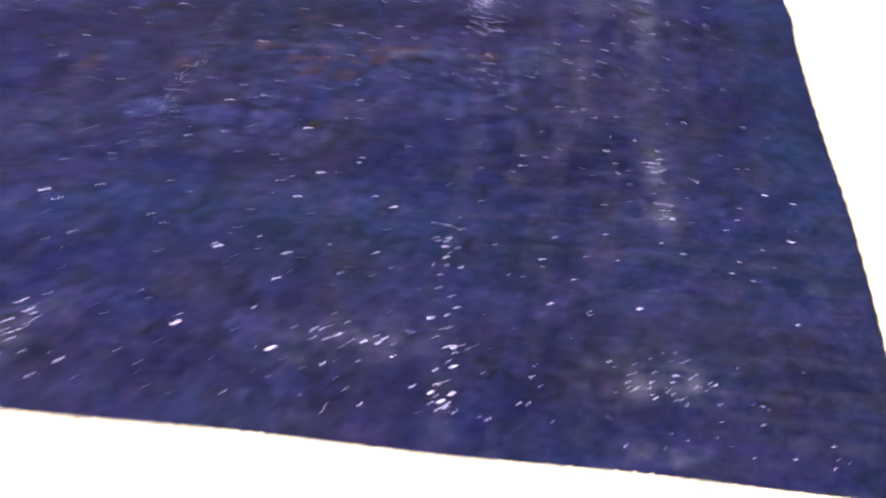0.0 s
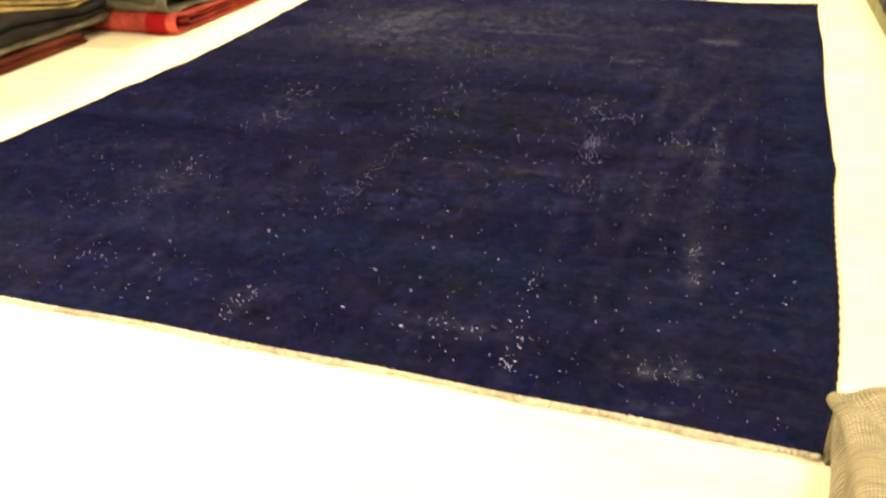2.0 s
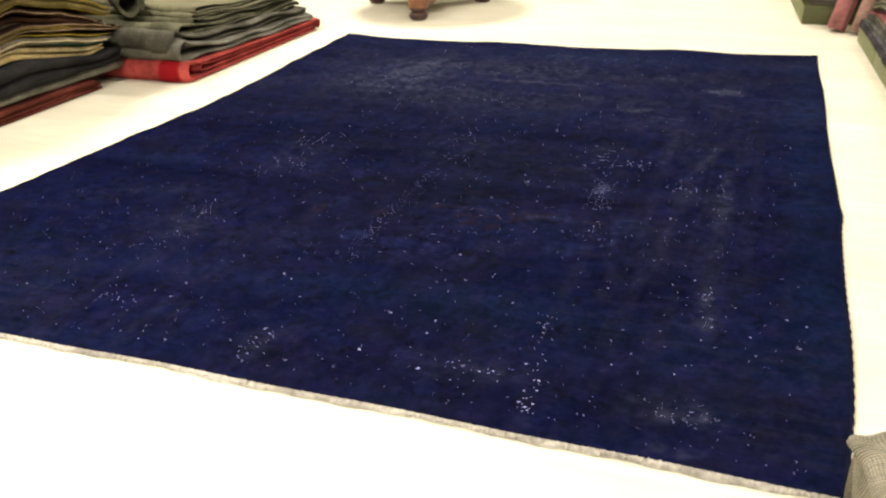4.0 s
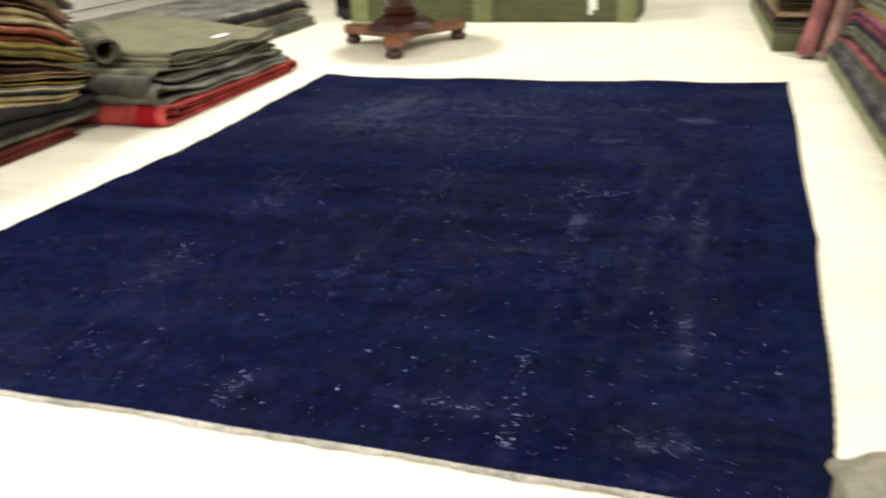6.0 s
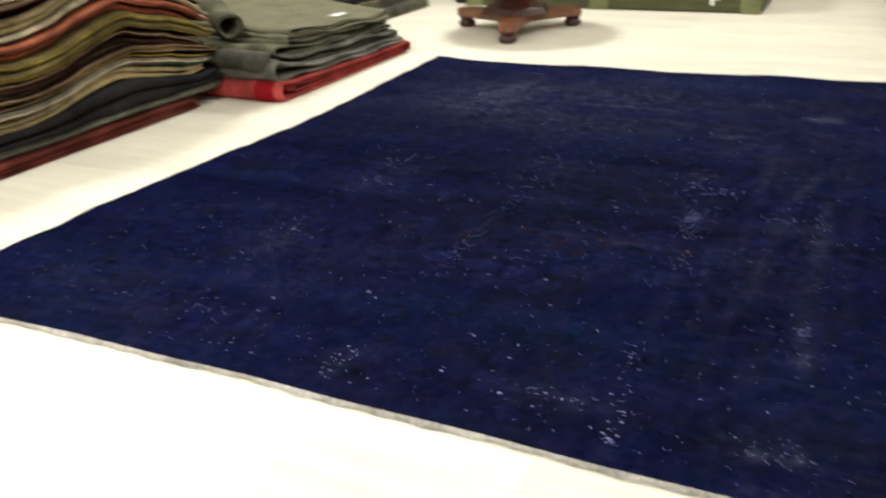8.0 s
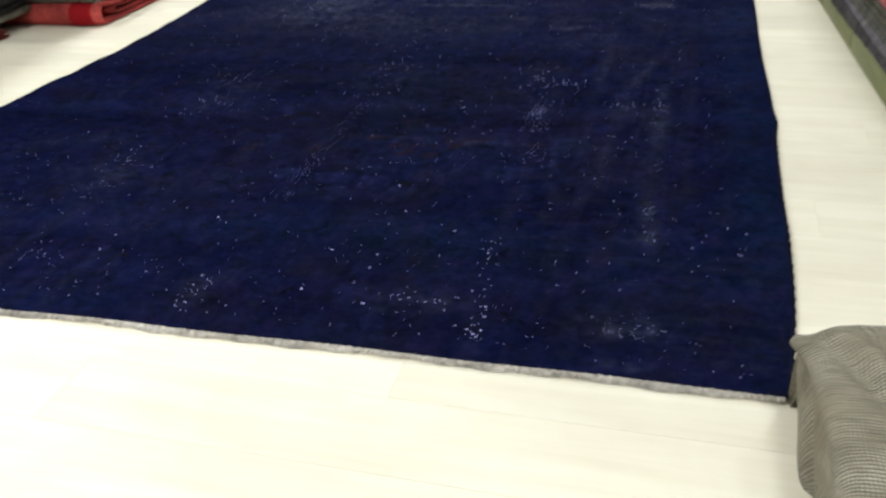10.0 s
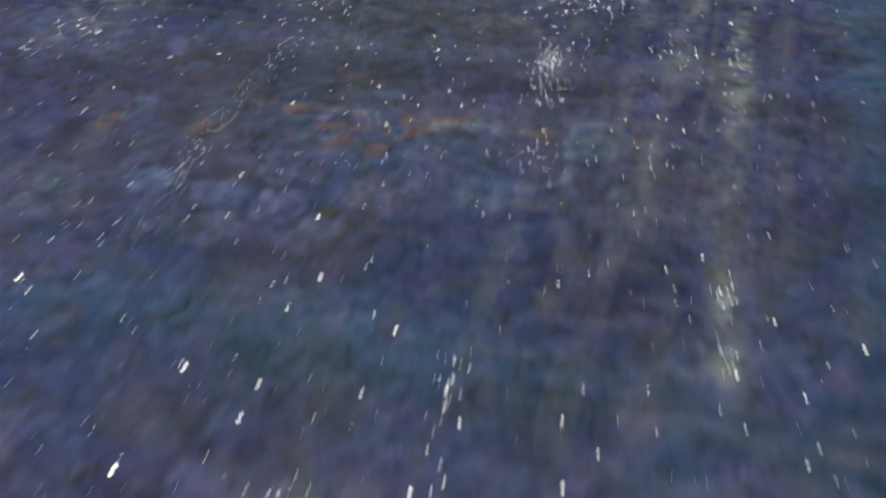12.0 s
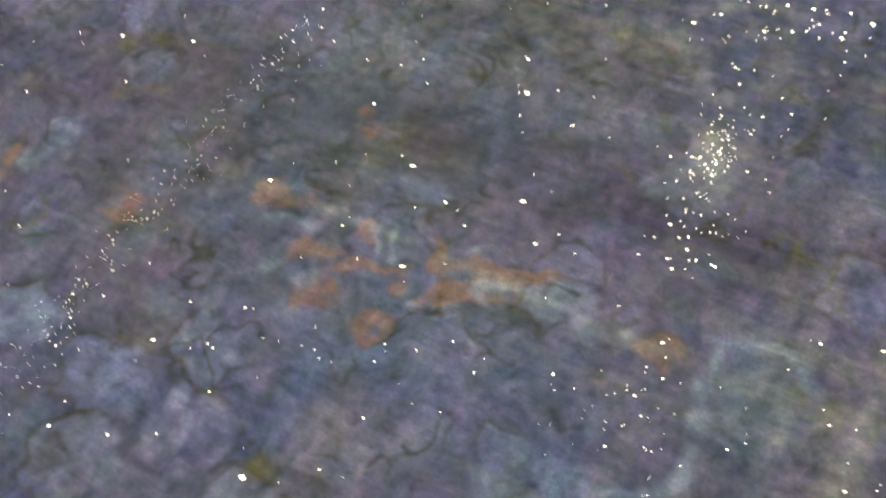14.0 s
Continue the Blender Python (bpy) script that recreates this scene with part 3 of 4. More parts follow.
def sheet_mesh(name, x, y, z, material, under):
    """A closed thin body from a grid of places; under: height of its lower face."""
    ny, nx = x.shape
    top = np.stack([x, y, z], -1).reshape(-1, 3)
    edge = np.concatenate([np.arange(nx), np.arange(1, ny) * nx + nx - 1, (ny - 1) * nx + np.arange(nx - 2, -1, -1), np.arange(ny - 2, 0, -1) * nx])
    skirt = top[edge].copy()
    skirt[:, 2] = np.minimum(under, skirt[:, 2] - 0.004)
    i = (np.arange(ny - 1)[:, None] * nx + np.arange(nx - 1)[None]).ravel()
    quads = np.stack([i, i + 1, i + nx + 1, i + nx], -1)
    n, k = len(top), np.arange(len(edge))
    side = np.stack([edge, n + k, n + (k + 1) % len(edge), np.roll(edge, -1)], -1)
    loops = np.concatenate([quads, side]).astype(np.int32)
    me = bpy.data.meshes.new(name)
    verts = np.concatenate([top, skirt]).astype(np.float32)
    me.vertices.add(len(verts))
    me.vertices.foreach_set("co", verts.ravel())
    me.loops.add(loops.size)
    me.loops.foreach_set("vertex_index", loops.ravel())
    me.polygons.add(len(loops))
    me.polygons.foreach_set("loop_start", np.arange(0, loops.size, 4, dtype=np.int32))
    me.polygons.foreach_set("use_smooth", np.ones(len(loops), bool))
    me.update(calc_edges=True)
    me.materials.append(material)
    return me, edge


# bare knots: lone ones (x, y), and groups (x, y, spreads, turn, count, size)
LONE_KNOTS_NEAR = [
    (2.619, 0.471), (2.586, 0.593), (2.696, 0.576), (2.674, 0.381), (2.599, 0.214), (2.756, 0.366), (2.292, 0.536), (2.273, 0.478), (2.292, 0.376), (2.354, 0.359),
    (2.432, 0.383), (2.272, 0.224), (2.270, 0.174), (1.907, 0.465), (1.838, 0.434), (1.839, 0.372), (1.940, 0.398), (1.715, 0.436), (1.103, 0.409), (1.107, 0.333),
    (1.152, 0.162), (1.233, 0.144), (1.166, 0.127), (1.240, 0.114), (1.565, 0.157), (1.831, 0.133), (1.875, 0.224), (1.446, 0.438), (1.336, 0.545), (1.433, 0.572),
    (1.566, 0.503), (1.840, 0.663), (1.711, 0.254), (2.328, 0.436), (2.263, 0.770), (1.998, 0.580), (2.668, 0.702), (2.381, 0.806), (2.537, 0.925), (0.956, 0.815),
]
LONE_KNOTS_MIDDLE = [
    (1.308, 0.940), (1.630, 1.318), (1.889, 1.256), (1.653, 0.914), (1.941, 1.023), (1.776, 0.806), (1.845, 1.625), (1.888, 1.524), (1.851, 1.444), (1.815, 1.422),
    (1.577, 1.386), (1.628, 1.397), (2.164, 1.692), (1.713, 1.255), (1.734, 1.246), (1.902, 1.046), (1.870, 1.018), (1.538, 0.782), (1.660, 0.801), (1.801, 1.213),
    (1.581, 0.890), (1.656, 0.975), (2.329, 1.075),
]
KNOTS_NEAR = [
    (1.467, 0.240, 0.016, 0.040, -10, 17, 1.2), (1.476, 0.133, 0.040, 0.025, 20, 10, 1.0), (0.916, 0.296, 0.05, 0.025, 20, 14, 1.1), (0.845, 0.882, 0.04, 0.05, 0, 22, 0.9),
    (0.845, 0.628, 0.05, 0.06, 20, 22, 0.8), (2.112, 0.525, 0.02, 0.04, 0, 16, 0.9), (2.123, 0.394, 0.012, 0.03, 0, 7, 1.1), (2.149, 0.257, 0.012, 0.04, 0, 9, 1.2),
    (1.999, 0.258, 0.06, 0.025, -10, 24, 1.0), (2.006, 0.120, 0.03, 0.012, 15, 9, 1.1), (2.133, 0.158, 0.018, 0.022, 30, 12, 1.3), (2.455, 0.235, 0.06, 0.022, 0, 44, 0.7), (2.45, 0.114, 0.04, 0.006, 0, 10, 0.8),
]
KNOTS_MIDDLE = [
    (2.078, 1.428, 0.014, 0.026, -20, 70, 0.62), (2.068, 1.510, 0.030, 0.035, 0, 18, 0.70), (2.060, 1.610, 0.020, 0.05, 0, 18, 0.75), (2.118, 1.693, 0.05, 0.025, 0, 22, 0.8),
    (2.100, 1.308, 0.022, 0.025, 0, 24, 0.70), (2.077, 1.372, 0.025, 0.025, 0, 22, 0.65), (2.077, 1.219, 0.025, 0.04, 0, 14, 0.7), (2.110, 1.035, 0.035, 0.040, 0, 46, 0.52),
    (2.474, 0.775, 0.010, 0.020, 0, 12, 1.0), (2.482, 0.633, 0.012, 0.020, 0, 8, 1.0), (2.470, 1.400, 0.018, 0.12, 0, 18, 0.7), (2.35, 1.05, 0.05, 0.10, 0, 18, 0.7), (1.80, 0.976, 0.09, 0.03, 20, 14, 0.7),
]
KNOTS_FAR = [
    (0.874, 1.335, 0.07, 0.06, 30, 34, 1.0), (0.859, 1.626, 0.05, 0.07, 0, 26, 1.0), (1.453, 1.598, 0.09, 0.08, 0, 30, 0.9), (1.499, 1.885, 0.09, 0.08, 0, 24, 0.9),
    (2.019, 1.765, 0.06, 0.08, 0, 28, 0.9), (2.344, 1.523, 0.04, 0.05, 0, 18, 0.9), (0.80, 2.70, 0.10, 0.20, 0, 30, 0.9), (2.38, 2.80, 0.06, 0.03, 0, 14, 0.9), (1.25, 2.40, 0.30, 0.10, 0, 22, 0.9),
]
KNOT_BAND = [(1.463, 1.423), (1.463, 1.333), (1.440, 1.234), (1.468, 1.141), (1.448, 1.065), (1.455, 0.972), (1.453, 0.889), (1.460, 0.840), (1.464, 0.769), (1.468, 0.680)]


def blue_rug():
    thing = tagged(new("blue_rug"), "large worn overdyed navy blue wool rug lying flat on the floor", "rug")
    rows, cols = uneven(1010, 0.18, 0.48, 2.2), uneven(860, 0.40, 0.88, 2.2)
    ny, nx = len(rows), len(cols)
    v, u = np.meshgrid(rows, cols, indexing="ij")
    x, y = rug_outline(u, v)
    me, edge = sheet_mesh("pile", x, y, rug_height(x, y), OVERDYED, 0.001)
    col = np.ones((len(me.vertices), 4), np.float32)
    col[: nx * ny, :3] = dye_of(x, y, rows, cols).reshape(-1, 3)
    # the skirt repeats the rim's colour, darkened to 0.6
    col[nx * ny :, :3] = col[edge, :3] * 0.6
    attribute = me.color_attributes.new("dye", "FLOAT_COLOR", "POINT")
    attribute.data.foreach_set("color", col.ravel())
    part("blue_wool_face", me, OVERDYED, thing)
    for name, uu in (("left_binding", 0.0), ("right_binding", 1.0)):
        t = np.linspace(0.002, 0.998, 260)
        bx, by = rug_outline(np.full_like(t, uu), t)
        ring = [(0.006 * math.cos(a), 0.006 * math.sin(a)) for a in np.linspace(0, 2 * math.pi, 7)[:-1]]
        h = np.maximum(rug_height(bx, by) - 0.004, 0.007)
        verts = [(bx[i] + p * (1 + 0.25 * math.sin(i * 1.9)), by[i], h[i] + q) for i in range(len(t)) for p, q in ring]
        faces = [(i * 6 + k, i * 6 + (k + 1) % 6, i * 6 + 6 + (k + 1) % 6, i * 6 + 6 + k) for i in range(len(t) - 1) for k in range(6)]
        part("edge_binding", mesh_from("edge_binding", verts, faces, BINDING), BINDING, thing)
    # end cords: a flat woven web with twisted stitches
    for vv, out in ((0.0, -1),):
        t = np.linspace(0.0, 1.0, 420)
        bx, by = rug_outline(t, np.full_like(t, vv))
        verts, faces = [], []
        for i in range(len(t)):
            wob = 0.003 * math.sin(i * 0.11) + 0.002 * math.sin(i * 0.37 + 1)
            wide = 0.0115 + 0.003 * math.sin(i * 0.05 + 2)
            for d, h in ((0.003, 0.008), (-wide * 0.5, 0.0105 + 0.002 * math.sin(i * 2.2)), (-wide + wob, 0.006), (-wide + wob - 0.001, 0.0008), (0.003, 0.0008)):
                verts.append((bx[i] + 0.002 * math.sin(i * 2.2), by[i] + d, h))
        n = 5
        faces = [(i * n + k, i * n + (k + 1) % n, i * n + n + (k + 1) % n, i * n + n + k) for i in range(len(t) - 1) for k in range(n)]
        web = part("end_web", mesh_from("end_web", verts, faces, CORD, 60), CORD, thing, "undyed cream cotton end web")
        r = np.random.RandomState(31)
        verts, faces = [], []
        for s in np.linspace(0.003, 0.997, 520):
            sx, sy = rug_outline(np.array(s), np.array(vv))
            sx, sy = float(sx), float(sy)
            c = (sx + 0.002 * r.randn(), sy - 0.006 + 0.0025 * r.randn(), 0.010)
            a = radians(60 + 25 * r.randn())
            k0 = len(verts)
            long, thin = 0.0075 + 0.003 * r.rand(), 0.0022
            for e in (-1, 0, 1):
                for q in range(4):
                    w = thin * (1.0 if e == 0 else 0.4)
                    o = w * math.cos(q * math.pi / 2)
                    verts.append((c[0] + math.cos(a) * long * e - math.sin(a) * o, c[1] + math.sin(a) * long * e + math.cos(a) * o, c[2] - 0.003 * abs(e) + w * math.sin(q * math.pi / 2)))
            for e in (0, 1):
                faces += [(k0 + e * 4 + q, k0 + e * 4 + (q + 1) % 4, k0 + e * 4 + 4 + (q + 1) % 4, k0 + e * 4 + 4 + q) for q in range(4)]
        tagged(part("end_stitches", mesh_from("end_stitches", verts, faces, CORD), CORD, web, "small overcast cream stitches"), kind="stuff")
    # bare cotton knots that show through the worn pile
    r = np.random.RandomState(12)
    spots = [(a, b, 1.25) for a, b in LONE_KNOTS_NEAR] + [(a, b, 1.0) for a, b in LONE_KNOTS_MIDDLE]
    for cx, cy, sx, sy, turn, count, big in KNOTS_NEAR + KNOTS_MIDDLE + KNOTS_FAR:
        a = radians(turn)
        for p, q in zip(r.randn(count) * sx, r.randn(count) * sy):
            spots.append((cx + p * math.cos(a) - q * math.sin(a), cy + p * math.sin(a) + q * math.cos(a), 0.80 * big))
    for (ax, ay), (bx, by) in zip(KNOT_BAND, KNOT_BAND[1:]):
        for q in r.rand(30):
            spots.append((ax + (bx - ax) * q + 0.020 * r.randn(), ay + (by - ay) * q + 0.008 * r.randn(), 0.27))
    spots += [(0.05 + 2.7 * r.rand(), 0.12 + 3.4 * r.rand() ** 1.6, 0.70) for _ in range(420)]
    spots += [(0.05 + 2.7 * r.rand(), 0.12 + 3.4 * r.rand() ** 1.3, 0.42) for _ in range(900)]
    verts, faces = [], []
    for sx, sy, big in spots:
        if not (0.1 < sx < 2.72 and 0.12 < sy < 3.5):
            continue
        size = big * (0.0011 + 0.0019 * r.rand() ** 3)
        a, z = r.rand() * 0.9 - 0.45, float(rug_height(np.array(sx), np.array(sy)))
        k0, lx = len(verts), size * (1.1 + 1.1 * r.rand())
        for p, q, h in ((1, 0, 0), (0, 1, 0), (-1, 0, 0), (0, -1, 0), (0, 0, 1), (0, 0, -1)):
            verts.append((sx + p * lx * math.cos(a) - q * size * math.sin(a), sy + p * lx * math.sin(a) + q * size * math.cos(a), z + 0.0006 + h * 0.0012))
        faces += [(k0 + i, k0 + (i + 1) % 4, k0 + 4) for i in range(4)] + [(k0 + (i + 1) % 4, k0 + i, k0 + 5) for i in range(4)]
    tagged(part("bare_knot_scatter", mesh_from("bare_knot_scatter", verts, faces, KNOT, 0), KNOT, thing, "tiny bare white cotton knots"), kind="stuff")


blue_rug()


# ---------------------------------------------------------------- stacks of folded rugs
def ply_mesh(name, u, b, t, edge, depth, side, face, material, sag=0.0):
    """One ply of a folded rug. u: places along the face (y); b, t: its height and thickness there; edge: how far its rounded
    front stands out; side: +1 where the front looks to +x, -1 where it looks to -x; face: x of the front for each u."""
    n = len(u)
    verts, rings = [], 0
    arc = np.linspace(-math.pi / 2, math.pi / 2, 7)
    for i in range(n):
        end = min(i, n - 1 - i)
        squeeze = (0.45, 0.85, 1.0)[min(end, 2)]
        h, mid = t[i] * squeeze, b[i] + t[i] / 2
        row = [(-depth, -h / 2), (-depth * 0.4, -h / 2), (-0.06, -h / 2)]
        row += [(-h / 2 + h / 2 * math.cos(a), h / 2 * math.sin(a)) for a in arc]
        row += [(-0.06, h / 2), (-depth * 0.4, h / 2), (-depth, h / 2)]
        rings = len(row)
        for p, q in row:
            verts.append((face[i] + side * (p + edge[i]), u[i], mid + q - sag * max(0.0, p + 0.05)))
    faces = []
    for i in range(n - 1):
        for k in range(rings):
            a, c = i * rings + k, i * rings + (k + 1) % rings
            faces.append((a, c, c + rings, a + rings) if side < 0 else (a, a + rings, c + rings, c))
    faces += [tuple(range(rings)), tuple(range((n - 1) * rings, n * rings))[::-1]]
    return mesh_from(name, verts, faces, material, 50)


def ripple(n, r):
    """Short uneven waves, about -1 to 1."""
    raw = r.randn(16)
    at = np.linspace(0, len(raw) - 1.001, n)
    i, f = at.astype(int), at - at.astype(int)
    f = f * f * (3 - 2 * f)
    return (raw[i] * (1 - f) + raw[i + 1] * f) * 0.6


CORDED = {"stone": "cream", "cream": "cream", "orange": "coral", "olive": "yellow", "oatmeal": "cream", "ash": "stone", "terracotta": "orange", "tan": "cream", "yellow": "yellow", "umber": "tan", "taupe": "cream"}


def rug_stack(layers, y0, y1, face, side, depth, ground, seed, hump, lean=0.0, group="", place="", n=44, ends=None, loose=0.0035, ragged=0.014):
    """A stack of folded rugs from the ground up. layers: colour, thickness, plies, words."""
    u = np.linspace(0, 1, n)
    top = np.full(n, ground)
    r = np.random.RandomState(seed)
    for k, (colour, thick, plies, words, *start) in enumerate(layers):
        thing = tagged(new("folded_rug"), words + " " + place, "folded rug", group)
        a, b = y0 + 0.03 * r.randn(), y1 + 0.03 * r.randn() + (ends(k) if ends else 0.0)
        y = a + (b - a) * u
        short = start[0] if start else -99.0
        out = ragged * r.randn() - lean * k
        for p in range(plies):
            even = np.maximum(thick / plies * (1 + hump(u, k)), 0.005)
            t = even * (1 + 0.13 * waves(n, seed + 17 * k + p, 5) + 0.05 * ripple(n, r))
            t = np.maximum(t, 0.005)
            gap = np.maximum(0, loose * waves(n, seed + 31 * k + p, 6))
            edge = out + 0.008 * waves(n, seed + 7 * k + 3 * p, 5) + 0.004 * r.randn()
            keep = y > short
            grow = np.clip((y - short) / 0.15, 0.0, 1.0)
            t = np.where(keep, np.maximum(t * grow, 0.0008), 0.0)
            ply = part("ply", ply_mesh("ply", y[keep], (top + gap + 0.0008)[keep], t[keep], edge[keep], depth, side, face(y)[keep], WOOL[colour]), WOOL[colour], thing)
            if colour in CORDED and p == plies - 1 and not start:
                line = top + gap + t * 0.5 + 0.002 * ripple(n, r)
                ring = [(0.0035 * math.cos(q), 0.0035 * math.sin(q)) for q in np.linspace(0, 2 * math.pi, 6)[:-1]]
                fx = face(y) + side * (edge + 0.003)
                cv = [(fx[i] + q0, y[i], line[i] + q1) for i in range(2, n - 2) for q0, q1 in ring]
                cf = [(i * 5 + q, i * 5 + (q + 1) % 5, i * 5 + 5 + (q + 1) % 5, i * 5 + 5 + q) for i in range(n - 5) for q in range(5)]
                part("selvage", mesh_from("selvage", cv, cf, WOOL[CORDED[colour]]), WOOL[CORDED[colour]], ply, "pale bound edge")
            drift = 0.0018 * ripple(n, r)
            top = np.where(keep, top + grow * (even + 0.35 * gap + 0.0008 + np.maximum(0, drift)) + 0.5 * (t - even * grow), top)
    return top


# tall stack on the west side of the blue rug
tall = [("maroon", 0.036, 2, "dark maroon wool rug, folded flat"), ("maroon", 0.032, 1, "dark red brown wool rug, folded flat"), ("slate", 0.042, 1, "slate grey wool rug, folded flat"),
        # the near-black layer stands in for the dark gap below the beige plies
        ("charcoal", 0.050, 2, "near-black wool rug, folded"), ("oatmeal", 0.046, 2, "beige wool rug, folded"), ("teal", 0.008, 1, "thin teal kilim, folded", 1.75), ("taupe", 0.026, 1, "grey beige wool rug, folded"),
        # thin umber layers draw the dark gaps between yellow plies; thicker ones are rugs
        ("yellow", 0.008, 1, "thin mustard yellow kilim, folded"), ("umber", 0.014, 1, "dark brown wool rug, folded"), ("yellow", 0.008, 1, "thin mustard yellow kilim, folded"), ("umber", 0.016, 1, "dark brown wool rug, folded"),
        ("stone", 0.007, 1, "thin grey kilim, folded"), ("umber", 0.050, 2, "dark brown wool rug, folded"), ("yellow", 0.009, 1, "thin mustard yellow kilim, folded"),
        ("olive", 0.060, 2, "olive brown wool rug, folded"), ("terracotta", 0.036, 1, "terracotta red wool rug, folded"), ("orange", 0.030, 1, "orange red wool rug, folded"), ("umber", 0.012, 1, "dark brown wool rug, folded"),
        ("cream", 0.022, 1, "cream wool rug, folded"), ("oatmeal", 0.054, 2, "beige wool rug, folded"), ("umber", 0.012, 1, "dark brown wool rug, folded"), ("maroon", 0.024, 2, "dark red wool rug, folded"), ("tan", 0.046, 2, "tan beige wool rug, folded"),
        ("rust", 0.020, 1, "rust red wool rug, folded"), ("stone", 0.05, 2, "grey wool rug, folded")]
rug_stack(tall, 0.05, 2.16, lambda y: -0.60 - 0.012 * y, 1, 1.3, 0.0, 40,
          lambda u, k: (0.0 if k < 3 else 1.8 if k == 3 else 0.25 if k < 7 else 0.07) * np.exp(-((u - 0.72) / 0.16) ** 2) - (0.12 if k < 2 else -0.35 if k < 4 else 0.30) * np.exp(-((u - 1.0) / 0.05) ** 2), 0.002,
          "rugs in the tall stack", "in a tall stack", 110, lambda k: -0.06 if k < 2 else 0.11 if k < 4 else 0.03 if k < 8 else 0.10 if k < 15 else 0.05, 0.010, 0.020)

# long stack on green boxes, east of the blue rug
east = [("lavender", 0.022, 1, "lavender grey fringed rug"), ("steel", 0.028, 2, "slate grey wool rug, folded"), ("dark_grey", 0.034, 2, "dark grey wool rug, folded"),
        ("coral", 0.011, 1, "coral pink wool rug, folded"), ("patterned_coral", 0.018, 1, "coral red patterned rug, folded"), ("moss", 0.054, 2, "moss green wool rug, folded"),
        ("patterned_navy", 0.030, 2, "dark navy patterned rug, folded"), ("plum", 0.028, 1, "plum red wool rug, folded"), ("mauve", 0.030, 1, "mauve wool rug, folded"),
        ("mustard", 0.006, 1, "thin mustard kilim, folded"), ("olive", 0.014, 1, "olive wool rug, folded"), ("ash", 0.052, 4, "grey green wool rug, folded"),
        ("charcoal", 0.026, 2, "charcoal wool rug, folded"), ("steel", 0.030, 2, "slate grey wool rug, folded"), ("tan", 0.018, 1, "tan wool rug, folded"), ("brown", 0.034, 2, "brown wool rug, folded"),
        ("dark_grey", 0.034, 2, "dark grey wool rug, folded"), ("brown", 0.034, 2, "brown wool rug, folded"), ("charcoal", 0.030, 2, "charcoal wool rug, folded")]
EAST = lambda y: 3.255 - 0.048 * y
rug_stack(east, 0.15, 4.16, EAST, -1, 1.2, 0.115, 70,
          lambda u, k: 0.22 * np.exp(-((u - 0.5) / 0.14) ** 2) - 0.45 * np.exp(-((u - 1.0) / 0.05) ** 2), 0.009, "rugs in the long stack", "in a long stack", 130, None, 0.006, 0.005)

# low stack far back on the west side
far_west = [("sage", 0.05, 2, "dark green grey wool rug, folded"), ("slate", 0.045, 2, "slate grey wool rug, folded"), ("dark_grey", 0.04, 3, "dark grey wool rug, folded"),
            ("taupe", 0.035, 2, "grey beige wool rug, folded"), ("charcoal", 0.03, 2, "charcoal wool rug, folded"), ("slate", 0.04, 2, "slate grey wool rug, folded")]
rug_stack(far_west, 3.98, 5.70, lambda y: -1.03 - 0.01 * y, 1, 1.2, 0.0, 90, lambda u, k: -0.25 * np.exp(-((u - 1.0) / 0.08) ** 2), 0.012, "rugs in the far stack", "in a low far stack", 60)


def folded_sheet(path, thick, x_front, x_back, seed, rumple=0.004, skew=0.0):
    """A rug bent along a line in y and z (its fold), as deep as from x_front to x_back."""
    pts = np.array(path, float)
    d = np.gradient(pts, axis=0)
    d /= np.linalg.norm(d, axis=1)[:, None] + 1e-9
    nrm = np.stack([-d[:, 1], d[:, 0]], -1)
    n, m = len(pts), 12
    xs = x_front + (x_back - x_front) * np.linspace(0, 1, m) ** 1.6
    ins = np.array([0.35, 1.0] + [1.0] * (m - 2))
    r = np.random.RandomState(seed)
    verts = []
    wav = [waves(m, seed + 3 * k, 5) for k in range(3)]
    for j in range(m):
        shift = rumple * (wav[0][j] * np.sin(np.linspace(0, 5, n)) + wav[1][j] * np.cos(np.linspace(0, 9, n)))
        side_w = 0.012 * waves(n, seed + 5, 6)
        for s in (1, -1):
            for i in range(n):
                q = pts[i] + nrm[i] * s * thick / 2 * ins[j]
                xj = xs[j] + (side_w[i] if j < 3 else 0) + (0.006 if j == 0 else 0) * np.sign(x_front - x_back)
                deep = abs(xj - x_front)
                q = q + np.array((0.045 * wav[2][j] * math.exp(-max(0.0, q[0] - pts[:, 0].min()) / 0.15) + skew * deep * min(1.0, max(0.0, (q[0] - 2.6) / 1.1)), 0.12 * skew * deep))
                soft = math.exp(-deep / 0.045)
                q = q + np.array((0.055 * soft * math.exp(-max(0.0, q[0] - pts[:, 0].min()) / 0.10), soft * (0.010 * math.sin(13 * q[0] + seed) - 0.006) * (pts[i, 1] > 0.09)))
                verts.append((xj, q[0], max(0.001, (q[1] + shift[i] * (pts[i, 1] > 0.03)) * (1 - 0.20 * min(1.0, max(0.0, (q[0] - 2.25) / 1.2))))))
    faces = []
    for j in range(m - 1):
        for i in range(n - 1):
            a, b = j * 2 * n + i, (j + 1) * 2 * n + i
            faces.append((a, a + 1, b + 1, b))
            faces.append((a + n, b + n, b + n + 1, a + n + 1))
        for i in (0, n - 1):
            a, b = j * 2 * n + i, (j + 1) * 2 * n + i
            faces.append((a, b, b + n, a + n) if i == 0 else (a, a + n, b + n, b))
    for j in (0, m - 1):
        for i in range(n - 1):
            a = j * 2 * n + i
